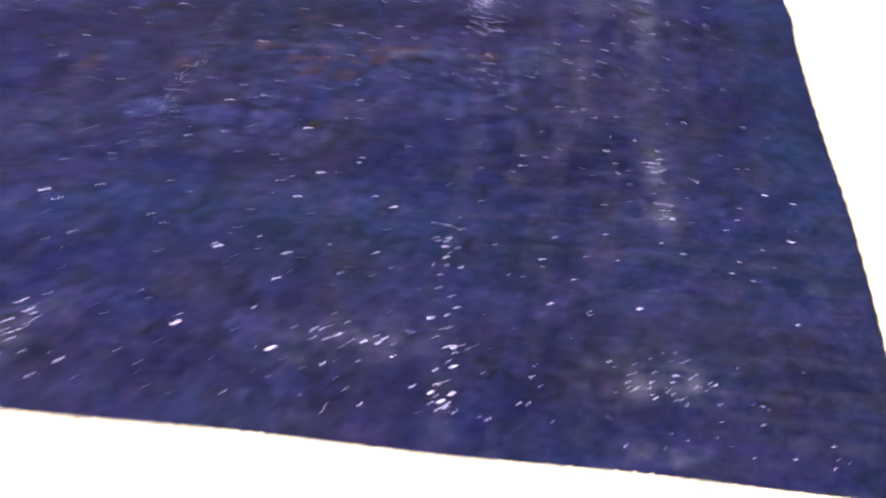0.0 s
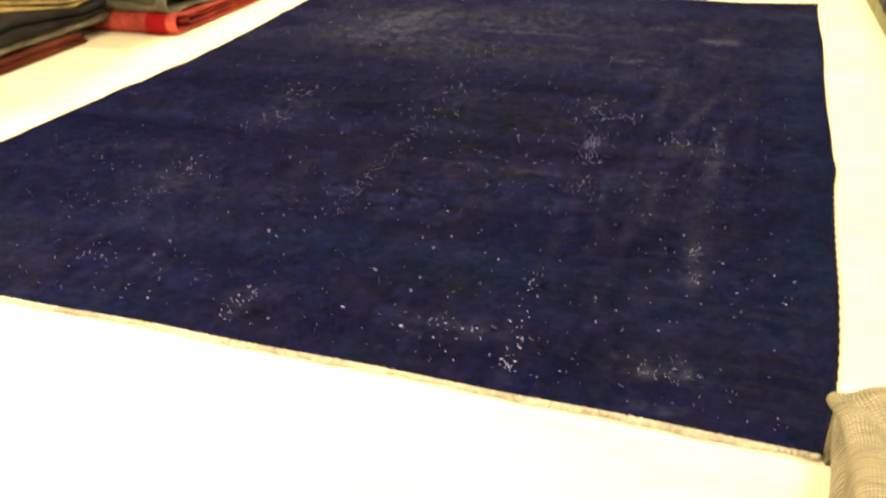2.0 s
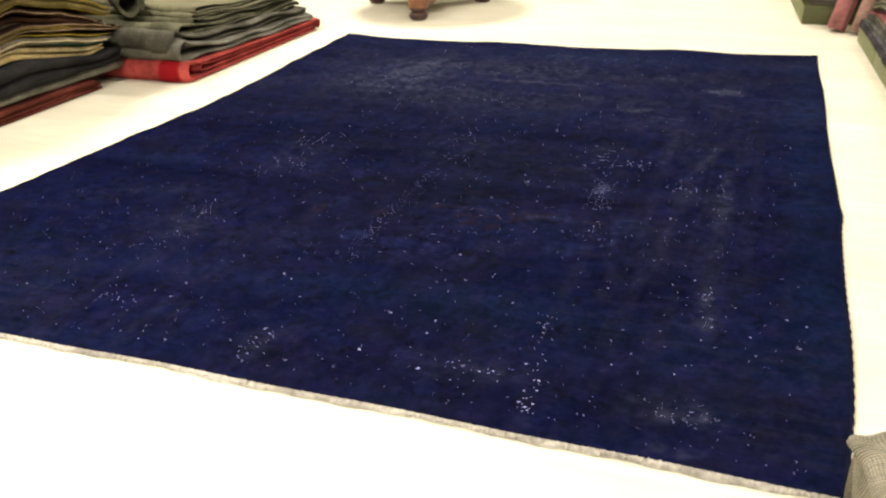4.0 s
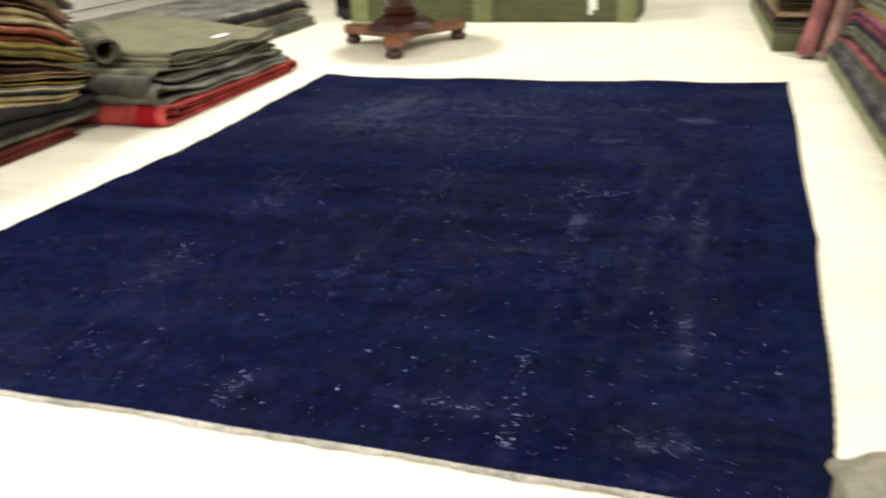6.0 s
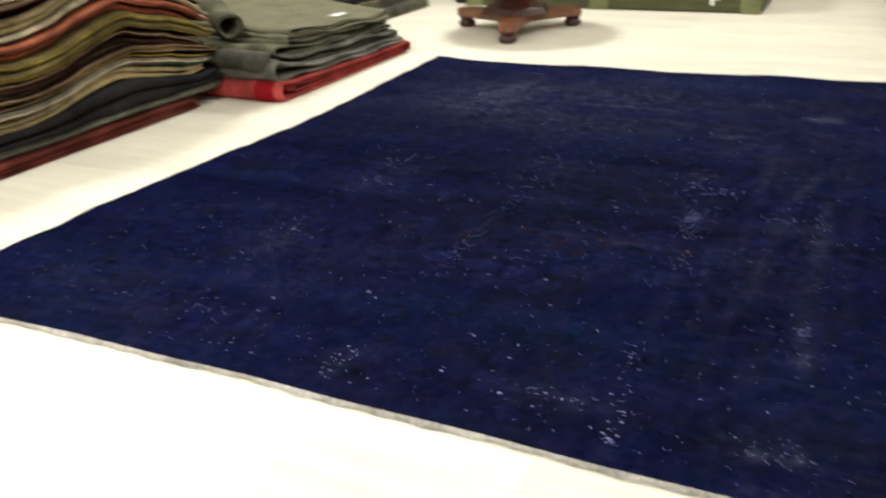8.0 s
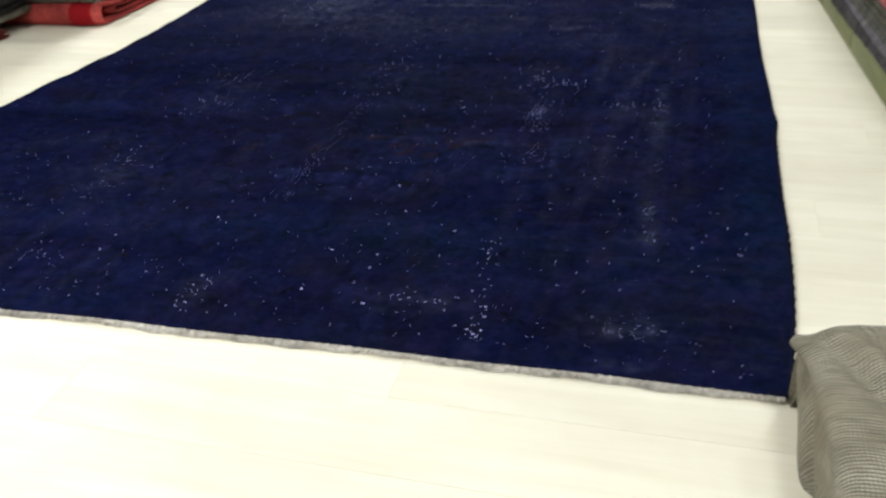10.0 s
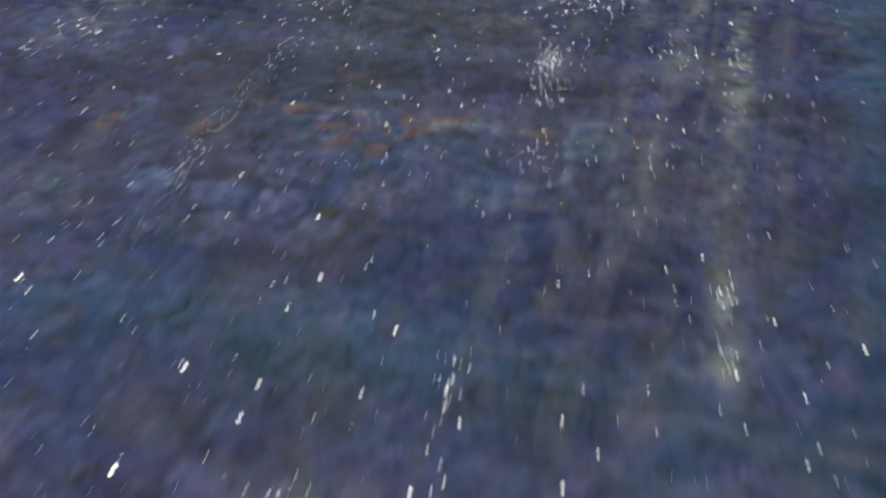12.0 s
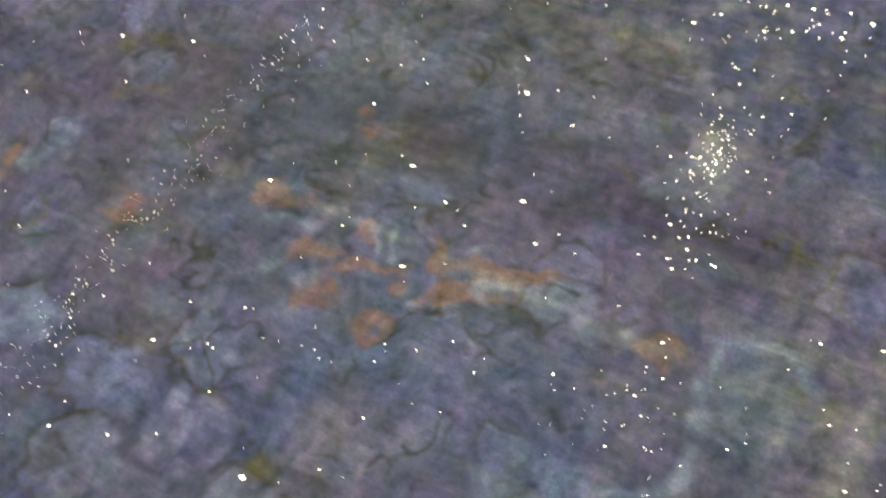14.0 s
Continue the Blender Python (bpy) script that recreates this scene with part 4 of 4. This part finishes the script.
            faces.append((a, a + n, a + n + 1, a + 1) if j == 0 else (a, a + 1, a + n + 1, a + n))
    return verts, faces


def fold_path(y0, y1, z, thick, loop, rise=None, wave=0.0, seed=0, far_loop=None):
    """Lower ply from the far end to the near fold, round it and back: a teardrop at the near end."""
    r = np.random.RandomState(seed)
    far_loop = far_loop or thick
    low = [(y, z + thick / 2 + wave * math.sin(7 * y + seed)) for y in np.linspace(y1 - far_loop, y0 + loop, 16)]
    bend = [(y0 + loop - loop * math.cos(a), z + thick / 2 + loop + loop * math.sin(a)) for a in np.linspace(-math.pi / 2, math.pi / 2, 9)[1:-1]]
    rise = rise or 1.15 * thick
    up = []
    for y in np.linspace(y0 + loop, y1, 22):
        q = (y - y0 - loop) / (y1 - y0 - loop)
        drop = math.exp(-q * (y1 - y0) / 0.14)
        up.append((y, z + thick / 2 + rise + (2 * loop - rise) * drop + wave * math.sin(9 * y + seed + 1) * (1 - drop)))
    h = (up[-1][1] - low[0][1]) / 2
    close = [(y1 + 0.8 * h * math.sin(a), up[-1][1] - h + h * math.cos(a)) for a in np.linspace(0, math.pi * 0.85, 7)[1:]]
    return low + bend + up + close


def grey_stack():
    """Folded rugs between the tall stack and the far one: a red one under rumpled grey ones."""
    def rug(words, sheets, colour):
        thing = tagged(new("folded_rug"), words, "folded rug", "rugs in the grey and red stack")
        for path, thick, xf, xb, seed, rumple, *skew in sheets:
            v, f = folded_sheet(path, thick, xf, xb, seed, rumple, *skew)
            part("fold", mesh_from("fold", v, f, WOOL[colour], 45), WOOL[colour], thing)

    rug("red and coral wool rug folded on the floor", [
        (fold_path(2.255, 3.74, 0.001, 0.026, 0.044, 0.072), 0.026, -0.262, -1.7, 3, 0.003),
        (fold_path(2.40, 3.72, 0.030, 0.020, 0.018, 0.022), 0.020, -0.272, -1.7, 4, 0.003)], "two_reds")
    rug("slate grey wool rug with a rolled fold, in a stack", [
        (fold_path(2.28, 3.70, 0.104, 0.026, 0.052, 0.030, 0.003, 2), 0.026, -0.280, -1.7, 7, 0.005)], "slate")
    rug("dark grey wool rug with a loose open fold", [
        (fold_path(2.25, 3.66, 0.160, 0.024, 0.046, 0.030, 0.006, 3), 0.024, -0.315, -1.7, 9, 0.008)], "dark_grey")
    rug("rumpled green grey wool rug with loose thin plies", [
        (fold_path(2.40, 3.66, 0.216, 0.018, 0.030, 0.022, 0.006, 6), 0.018, -0.355, -1.7, 12, 0.008),
        (fold_path(2.50, 3.64, 0.256, 0.014, 0.018, 0.018, 0.004, 8), 0.014, -0.375, -1.7, 13, 0.006)], "sage")
    rug("smooth olive grey wool rug folded on top", [
        (fold_path(2.52, 3.68, 0.290, 0.012, 0.016, 0.016, 0.003, 9), 0.012, -0.385, -1.7, 15, 0.005, 0.30),
        (fold_path(2.55, 3.70, 0.320, 0.014, 0.016, 0.017, 0.002, 11), 0.014, -0.40, -1.75, 16, 0.003, 0.33)], "grey_green")
    # a corner of the second rug, rolled into an open tube on top
    roll = tagged(new("folded_rug"), "green grey rug rolled into an open tube on a stack", "rolled rug", "rugs in the grey and red stack")
    verts, n, m = [], 30, 8
    for k in range(m):
        for side in (0.0, -0.016):
            for i in range(n):
                a = i / (n - 1) * 2.35 * math.pi - 0.5
                q = 0.076 - 0.022 * i / (n - 1) + side + 0.004 * math.sin(3 * a + k)
                verts.append((q * 1.05 * math.cos(a), 0.62 * k / (m - 1), q * math.sin(a) * (1 - 0.1 * k / m)))
    faces = []
    for k in range(m - 1):
        for i in range(n - 1):
            a, b = k * 2 * n + i, (k + 1) * 2 * n + i
            faces += [(a, a + 1, b + 1, b), (a + n, b + n, b + n + 1, a + n + 1)]
        a, b = k * 2 * n, (k + 1) * 2 * n
        faces += [(a, b, b + n, a + n), (a + n - 1, a + 2 * n - 1, b + 2 * n - 1, b + n - 1)]
    for k in (0, m - 1):
        faces += [(k * 2 * n + i, k * 2 * n + n + i, k * 2 * n + n + i + 1, k * 2 * n + i + 1) for i in range(n - 1)]
    part("roll", mesh_from("roll", verts, faces, WOOL["sage"], 50), WOOL["sage"], roll)
    roll.matrix_world = pose(-0.64, 2.41, 0.372, 4, 0, 50)
    tag = tagged(new("price_tag"), "small white paper tag lying on the grey rug", "tag")
    part("paper", boxed(-0.03, 0.03, -0.10, 0.10, 0, 0.003, bevel=0.001), PAPER, tag)
    tag.matrix_world = pose(-0.55, 3.36, 0.296, -3, 0, 14)


grey_stack()


# ---------------------------------------------------------------- green boxes under the long stack
def green_box(y0, y1):
    thing = tagged(new("green_box"), "low green painted wooden box under folded rugs", "box", "green boxes under the long stack")
    f0, f1 = EAST(y0), EAST(y1)
    thing.matrix_world = Matrix.Translation(((f0 + f1) / 2, (y0 + y1) / 2, 0)) @ pose(0, 0, 0, 0, 0, math.degrees(math.atan(0.048)))
    h = (y1 - y0) / 2 - 0.005
    part("front_panel", boxed(0.0, 0.018, -h, h, 0.001, 0.108, bevel=0.003), GREEN_LIGHT, thing)
    part("side_panel", boxed(0.0185, 1.1, -h, -h + 0.018, 0.001, 0.108, bevel=0.003), GREEN_PAINT, thing)
    part("side_panel", boxed(0.0185, 1.1, h - 0.018, h, 0.001, 0.108, bevel=0.003), GREEN_PAINT, thing)
    part("top_panel", boxed(0.0, 1.1, -h, h, 0.1085, 0.1145, bevel=0.001), GREEN_PAINT, thing)


for a, b in ((3.52, 4.17), (2.86, 3.52), (2.22, 2.86), (1.56, 2.22), (0.92, 1.56), (0.27, 0.92)):
    green_box(a, b)


# fringe of the lowest rug hanging over the green boxes
def fringe():
    r = np.random.RandomState(5)
    verts, faces = [], []
    for y in np.arange(0.3, 4.1, 0.0036):
        x, long = EAST(y) - 0.006 - 0.006 * r.rand(), 0.030 + 0.030 * r.rand() * (0.5 + 0.5 * math.sin(3 * y))
        k, dy = len(verts), 0.006 * r.randn()
        verts += [(x, y, 0.135), (x, y + 0.004, 0.135), (x + 0.004, y + 0.002, 0.137), (x - 0.006, y + dy, 0.135 - long), (x - 0.006, y + 0.003 + dy, 0.135 - long), (x - 0.003, y + 0.002 + dy, 0.135 - long)]
        faces += [(k, k + 1, k + 4, k + 3), (k + 1, k + 2, k + 5, k + 4), (k + 2, k, k + 3, k + 5), (k + 3, k + 4, k + 5)]
    ob = part("rug_fringe", mesh_from("rug_fringe", verts, faces, WOOL["lavender"]), WOOL["lavender"], None)
    tagged(ob, "lavender grey wool fringe hanging over green boxes", "fringe", kind="stuff")


fringe()


# ---------------------------------------------------------------- taupe ribbed rug over a low pile beside the near corner
def draped_rug():
    thing = tagged(new("ribbed_rug"), "taupe ribbed flat-woven rug draped over a low pile", "rug")
    xa, xb, ya, yb, top, rad = 2.760, 3.17, -1.9, 0.070, 0.200, 0.03
    ny, nx = 150, 70
    s, t = np.meshgrid(np.linspace(-1.9, 0.07 + 0.24, ny), np.linspace(xa - 0.22, xb, nx), indexing="ij")
    lumps = field(s.shape, (9, 4), 21) * 0.016 + field(s.shape, (22, 10), 22) * 0.006

    def over(d):
        """Along a bend of radius rad: how far out and how far down."""
        a = np.clip(d / rad, 0, math.pi / 2)
        return rad * np.sin(a), rad * (1 - np.cos(a)) + np.maximum(0, d - rad * math.pi / 2)

    ox, dz1 = over(np.maximum(0, xa + rad - t))
    oy, dz2 = over(np.maximum(0, s - (yb - rad)))
    x = np.where(t < xa + rad, xa + rad - ox, t)
    y = np.where(s > yb - rad, yb - rad + oy, s)
    both = np.minimum(dz1, dz2)
    z = top + lumps - np.maximum(dz1, dz2)
    # the loose corner stands out as a blunt point, with a slanting fold below it
    tip = np.exp(-((s - 0.035) / 0.05) ** 2) * np.exp(-((dz1 - 0.02) / 0.035) ** 2) * (t < xa + 0.10)
    crease = np.exp(-((s - 0.015 + 0.9 * (dz1 - 0.03)) / 0.022) ** 2) * np.clip((dz1 - 0.02) * 25, 0, 1)
    x = x - 0.028 * tip + 0.020 * np.clip(dz1 * 6, 0, 1) + 0.022 * crease
    z = z - 0.034 * np.exp(-((t - xa) / 0.075) ** 2) * np.exp(-((s - 0.06) / 0.10) ** 2)
    y = y + 0.02 * np.clip(dz2 * 5, 0, 1) - 0.10 * both
    x = x + 0.014 * np.sin(22 * s + 30 * dz1) * np.clip(dz1 * 7, 0, 1)
    fold = np.exp(-((t - 2.823 - 0.25 * (0.05 - s)) / 0.022) ** 2) * np.clip((0.12 - s) * 6, 0, 1) * np.clip((s + 0.5) * 3, 0, 1)
    groove = np.exp(-((t - 2.787 - 0.30 * (0.05 - s)) / 0.014) ** 2) * np.clip((0.10 - s) * 6, 0, 1) * np.clip((s + 0.4) * 3, 0, 1)
    z = z + 0.016 * fold - 0.014 * groove + 0.004 * np.sin(46 * (s + 0.5 * t)) * field(s.shape, (12, 5), 24)
    z = np.maximum(z, 0.003)
    verts = np.stack([x, y, z], -1).reshape(-1, 3)
    i = (np.arange(ny - 1)[:, None] * nx + np.arange(nx - 1)[None]).ravel()
    faces = np.stack([i, i + 1, i + nx + 1, i + nx], -1)
    me = mesh_from("cloth", verts, faces, RIBBED, 80)
    uv = me.uv_layers.new(name="UVMap")
    flat = np.stack([t, s], -1).reshape(-1, 2)
    index = np.empty(len(me.loops), np.int32)
    me.loops.foreach_get("vertex_index", index)
    uv.data.foreach_set("uv", flat[index].astype(np.float32).ravel())
    ob = part("cloth", me, RIBBED, thing)
    body = ob.modifiers.new("thick", "SOLIDIFY")
    body.thickness, body.offset = 0.006, -1.0
    low = tagged(new("folded_rug"), "taupe folded wool rug under a draped one", "folded rug")
    part("ply", boxed(2.80, 3.16, -1.88, 0.02, 0.001, 0.08, bevel=0.02), WOOL["taupe"], low)
    part("ply", boxed(2.81, 3.16, -1.88, 0.01, 0.082, 0.165, bevel=0.02), WOOL["taupe"], low)


draped_rug()


# ---------------------------------------------------------------- pedestal table
def pedestal_table():
    thing = tagged(new("pedestal_table"), "dark mahogany round pedestal table on three bun feet", "table")
    thing.location = (0.155, 4.665, 0)
    outline, tips = [], (-75.0, 45.0, 165.0)
    reach, half = 0.515, 0.060
    for k, deg in enumerate(tips):
        a, b = radians(deg), radians(deg + 120)
        ca, sa = math.cos(a), math.sin(a)
        outline += [(reach * ca + half * sa, reach * sa - half * ca), (reach * ca - half * sa, reach * sa + half * ca)]
        for q in np.linspace(0.12, 0.88, 9):
            p0 = Vector((reach * ca - half * sa, reach * sa + half * ca))
            p1 = Vector((reach * math.cos(b) + half * math.sin(b), reach * math.sin(b) - half * math.cos(b)))
            m = p0.lerp(p1, q)
            m *= 1 - 0.52 * math.sin(math.pi * q) ** 0.8
            outline.append((m.x, m.y))
    bm = bmesh.new()
    f = bm.faces.new([bm.verts.new((x, y, 0.080)) for x, y in outline])
    top = bmesh.ops.extrude_face_region(bm, geom=[f])
    bmesh.ops.translate(bm, vec=(0, 0, 0.065), verts=[v for v in top["geom"] if isinstance(v, bmesh.types.BMVert)])
    bmesh.ops.recalc_face_normals(bm, faces=bm.faces)
    bmesh.ops.bevel(bm, geom=[e for e in bm.edges if abs(e.verts[0].co.z - e.verts[1].co.z) < 1e-5], offset=0.006, segments=2, affect="EDGES")
    part("platform", bm, WORN_MAHOGANY, thing, "worn brown three-armed platform")
    v, f = lathe([(0.030, 0.0), (0.050, 0.004), (0.062, 0.016), (0.066, 0.030), (0.060, 0.046), (0.048, 0.056), (0.050, 0.062), (0.058, 0.070), (0.054, 0.0795)], 24)
    foot = mesh_from("foot", v, f, MAHOGANY, 50)
    for deg in tips:
        ob = part("foot", foot, MAHOGANY, thing, "dark turned bun foot")
        ob.location = (0.472 * math.cos(radians(deg)), 0.472 * math.sin(radians(deg)), 0)
    bm = bmesh.new()
    bmesh.ops.create_cone(bm, cap_ends=True, segments=6, radius1=0.285, radius2=0.245, depth=0.045, matrix=pose(0, 0, 0.168, 0, 0, -45))
    bmesh.ops.create_cone(bm, cap_ends=True, segments=6, radius1=0.23, radius2=0.13, depth=0.06, matrix=pose(0, 0, 0.221, 0, 0, -45))
    bmesh.ops.bevel(bm, geom=bm.edges[:], offset=0.004, segments=2, affect="EDGES")
    part("plinth", bm, MAHOGANY, thing)
    v, f = lathe([(0.13, 0.252), (0.136, 0.265), (0.122, 0.28), (0.100, 0.30), (0.110, 0.34), (0.128, 0.39), (0.120, 0.45), (0.092, 0.52), (0.100, 0.56), (0.092, 0.60), (0.12, 0.66), (0.15, 0.69)])
    part("column", mesh_from("column", v, f, MAHOGANY), MAHOGANY, thing)
    v, f = lathe([(0.44, 0.69), (0.475, 0.70), (0.485, 0.712), (0.485, 0.722), (0.475, 0.73)], 64)
    part("tabletop", mesh_from("tabletop", v, f, MAHOGANY), MAHOGANY, thing)


pedestal_table()


# ---------------------------------------------------------------- green chest at the back
def green_chest(name, words, x0, x1, y0, y1, z1, posts, thing_pose):
    thing = tagged(new(name), words, "chest")
    thing.matrix_world = thing_pose
    part("front_panel", boxed(x0 + 0.02, x1 - 0.02, y0 + 0.012, y0 + 0.03, 0.012, z1, bevel=0.002), GREEN_PAINT, thing)
    part("back_panel", boxed(x0 + 0.02, x1 - 0.02, y1 - 0.03, y1 - 0.012, 0.012, z1, bevel=0.002), GREEN_PAINT, thing)
    for a in (x0, x1 - 0.018):
        part("side_panel", boxed(a, a + 0.018, y0 + 0.0305, y1 - 0.0305, 0.012, z1, bevel=0.002), GREEN_PAINT, thing)
    for a, b in posts:
        part("batten", boxed(a, b, y0, y0 + 0.0118, 0.001, z1, bevel=0.003), GREEN_LIGHT, thing)
    part("bottom_board", boxed(x0 + 0.019, x1 - 0.019, y0 + 0.031, y1 - 0.031, 0.001, 0.03, bevel=0), GREEN_PAINT, thing)
    part("lid", boxed(x0 - 0.01, x1 + 0.01, y0 - 0.012, y1 + 0.012, z1 + 0.001, z1 + 0.03, bevel=0.004), GREEN_PAINT, thing)
    v, f = lathe([(0.0, 0.0), (0.013, 0.0), (0.013, 0.003), (0.009, 0.007), (0.0, 0.008)], 10)
    bolt = mesh_from("bolt", v, f, IRON)
    for q in (0.78, 1.14):
        if x0 < q < x1:
            ob = part("bolt", bolt, IRON, thing)
            ob.matrix_local = pose(q, y0 + 0.012, 0.10, 90)
    return thing


green_chest("green_chest", "long olive green painted wooden chest with battens", -0.78, 1.757, 5.79, 6.46, 0.52,
            ((-0.775, -0.61), (0.375, 0.54), (1.60, 1.757)), Matrix.Identity(4))
tag = tagged(new("price_tag"), "white paper tag hanging on the green chest", "tag")
part("paper", boxed(-0.035, 0.035, -0.003, 0.0, 0.0, 0.09, bevel=0.001), PAPER, tag)
part("paper_stub", boxed(-0.035, -0.005, -0.003, 0.0, -0.04, -0.0005, bevel=0.001), PAPER, tag)
tag.matrix_world = pose(1.40, 5.7995, 0.10)


# dark fringed bundles beside the chest
def bundle(x, y, z, seed):
    thing = tagged(new("rolled_rug"), "small dark rolled rug with a frayed end", "rolled rug", "dark rolls by the chest")
    prof = [(0.01, 0.0)] + [(0.075 + 0.006 * w, h) for h, w in zip(np.linspace(0.0, 0.6, 14), waves(14, seed))] + [(0.06, 0.61), (0.01, 0.60)]
    v, f = lathe(prof, 18)
    r = np.random.RandomState(seed)
    v = [(a * (1 + 0.06 * math.sin(5 * h + seed)), b, h) for a, b, h in v]
    part("roll", mesh_from("roll", v, f, WOOL["charcoal"], 60), WOOL["charcoal"], thing)
    fv, ff = [], []
    for k in range(60):
        a = 2 * math.pi * k / 60
        b = a + 0.2 * r.randn()
        k0 = len(fv)
        fv += [(0.076 * math.cos(a), 0.076 * math.sin(a), 0.10), (0.076 * math.cos(a + 0.07), 0.076 * math.sin(a + 0.07), 0.10), (0.10 * math.cos(b), 0.10 * math.sin(b), 0.004 + 0.03 * r.rand())]
        ff.append((k0, k0 + 1, k0 + 2))
    tagged(part("frayed_fringe", mesh_from("frayed_fringe", fv, ff, WOOL["dark_grey"]), WOOL["dark_grey"], thing), kind="stuff")
    thing.location = (x, y, z)


bundle(-0.88, 5.98, 0.001, 3)
bundle(-1.02, 6.16, 0.001, 8)

# ---------------------------------------------------------------- green box stack and rolls at the back, east side
thing_pose = pose(2.759, 4.60, 0, 0, 0, 3.8)
thing = tagged(new("green_box"), "low green painted wooden box under brown rugs", "box")
thing.matrix_world = thing_pose
part("front_panel", boxed(0.0, 0.62, 0.0, 0.018, 0.001, 0.11, bevel=0.003), GREEN_PAINT, thing)
part("side_panel", boxed(0.0, 0.018, 0.0185, 2.1, 0.001, 0.11, bevel=0.003), GREEN_LIGHT, thing)
part("side_panel", boxed(0.602, 0.62, 0.0185, 2.1, 0.001, 0.11, bevel=0.003), GREEN_LIGHT, thing)
part("top_panel", boxed(0.0, 0.62, 0.0, 2.1, 0.1105, 0.118, bevel=0.001), GREEN_PAINT, thing)
back_east = [("stone", 0.03, 2, "grey beige wool rug, folded"), ("taupe", 0.03, 2, "taupe wool rug, folded"), ("brown", 0.035, 2, "brown wool rug, folded"), ("tan", 0.03, 1, "tan wool rug, folded"),
             ("olive", 0.04, 2, "olive brown wool rug, folded"), ("brown", 0.04, 2, "brown wool rug, folded"), ("tan", 0.04, 2, "tan wool rug, folded")]
rug_stack(back_east, 4.62, 6.66, lambda y: 2.775 - 0.066 * (y - 4.6), -1, 0.55, 0.119, 120, lambda u, k: 0.0 * u, 0.002, "rugs on the back box", "stacked on a green box", 24)


def rolled_rug(words, colour, foot, lean_to, radius, length, seed):
    thing = tagged(new("rolled_rug"), words, "rolled rug", "rolled rugs leaning on a stack")
    turns, n, m = 4.2, 90, 10
    verts, faces = [], []
    for j in range(m):
        z = length * j / (m - 1)
        for s in (1, -1):
            for i in range(n):
                q = i / (n - 1)
                a = 2 * math.pi * turns * q
                rr = radius * (0.16 + 0.84 * q) - (0.0 if s > 0 else radius * 0.17) + 0.0015 * math.sin(6 * q + 3 * j + seed)
                verts.append((rr * math.cos(a), rr * math.sin(a), z))
    for j in range(m - 1):
        for i in range(n - 1):
            a, b = j * 2 * n + i, (j + 1) * 2 * n + i
            faces += [(a, a + 1, b + 1, b), (a + n, b + n, b + n + 1, a + n + 1)]
        a, b = j * 2 * n + n - 1, (j + 1) * 2 * n + n - 1
        faces.append((a, a + n, b + n, b))
    for j in (0, m - 1):
        for i in range(n - 1):
            a = j * 2 * n + i
            faces.append((a, a + n, a + n + 1, a + 1) if j == 0 else (a, a + 1, a + n + 1, a + n))
    part("roll", mesh_from("roll", verts, faces, WOOL[colour], 50), WOOL[colour], thing)
    d = (Vector(lean_to) - Vector(foot)).normalized()
    thing.matrix_world = Matrix.Translation(foot) @ d.to_track_quat("Z", "X").to_matrix().to_4x4()


rolled_rug("pink wool rug rolled up and leaning on a stack", "pink", (2.953, 4.40, 0.014), (3.10, 4.52, 0.62), 0.062, 1.7, 1)
rolled_rug("pale rose wool rug rolled up and leaning on a stack", "rose", (3.075, 4.34, 0.014), (3.20, 4.42, 0.62), 0.055, 1.6, 2)


# ---------------------------------------------------------------- floor boards
def floor_boards():
    wide = 0.195
    bm = boxed(-0.8998, 0.8998, -wide / 2 + 0.0002, wide / 2 - 0.0002, -0.0115, 0.0, bevel=0)
    bmesh.ops.bevel(bm, geom=[e for e in bm.edges if min(v.co.z for v in e.verts) > -0.001], offset=0.0004, segments=1, affect="EDGES")
    me = bpy.data.meshes.new("floor_board")
    bm.to_mesh(me)
    bm.free()
    me.materials.append(FLOOR_WOOD)
    rows = int((7.6 + 2.2) / wide)
    for k in range(rows):
        y = -2.2 + wide * (k + 0.5)
        start = -2.6 + 1.8 * ((k * 0.37) % 1.0)
        for c in range(4):
            ob = new("floor_board", me)
            ob.parent = base
            ob.location = (start + 1.8 * c, y, 0)


floor_boards()
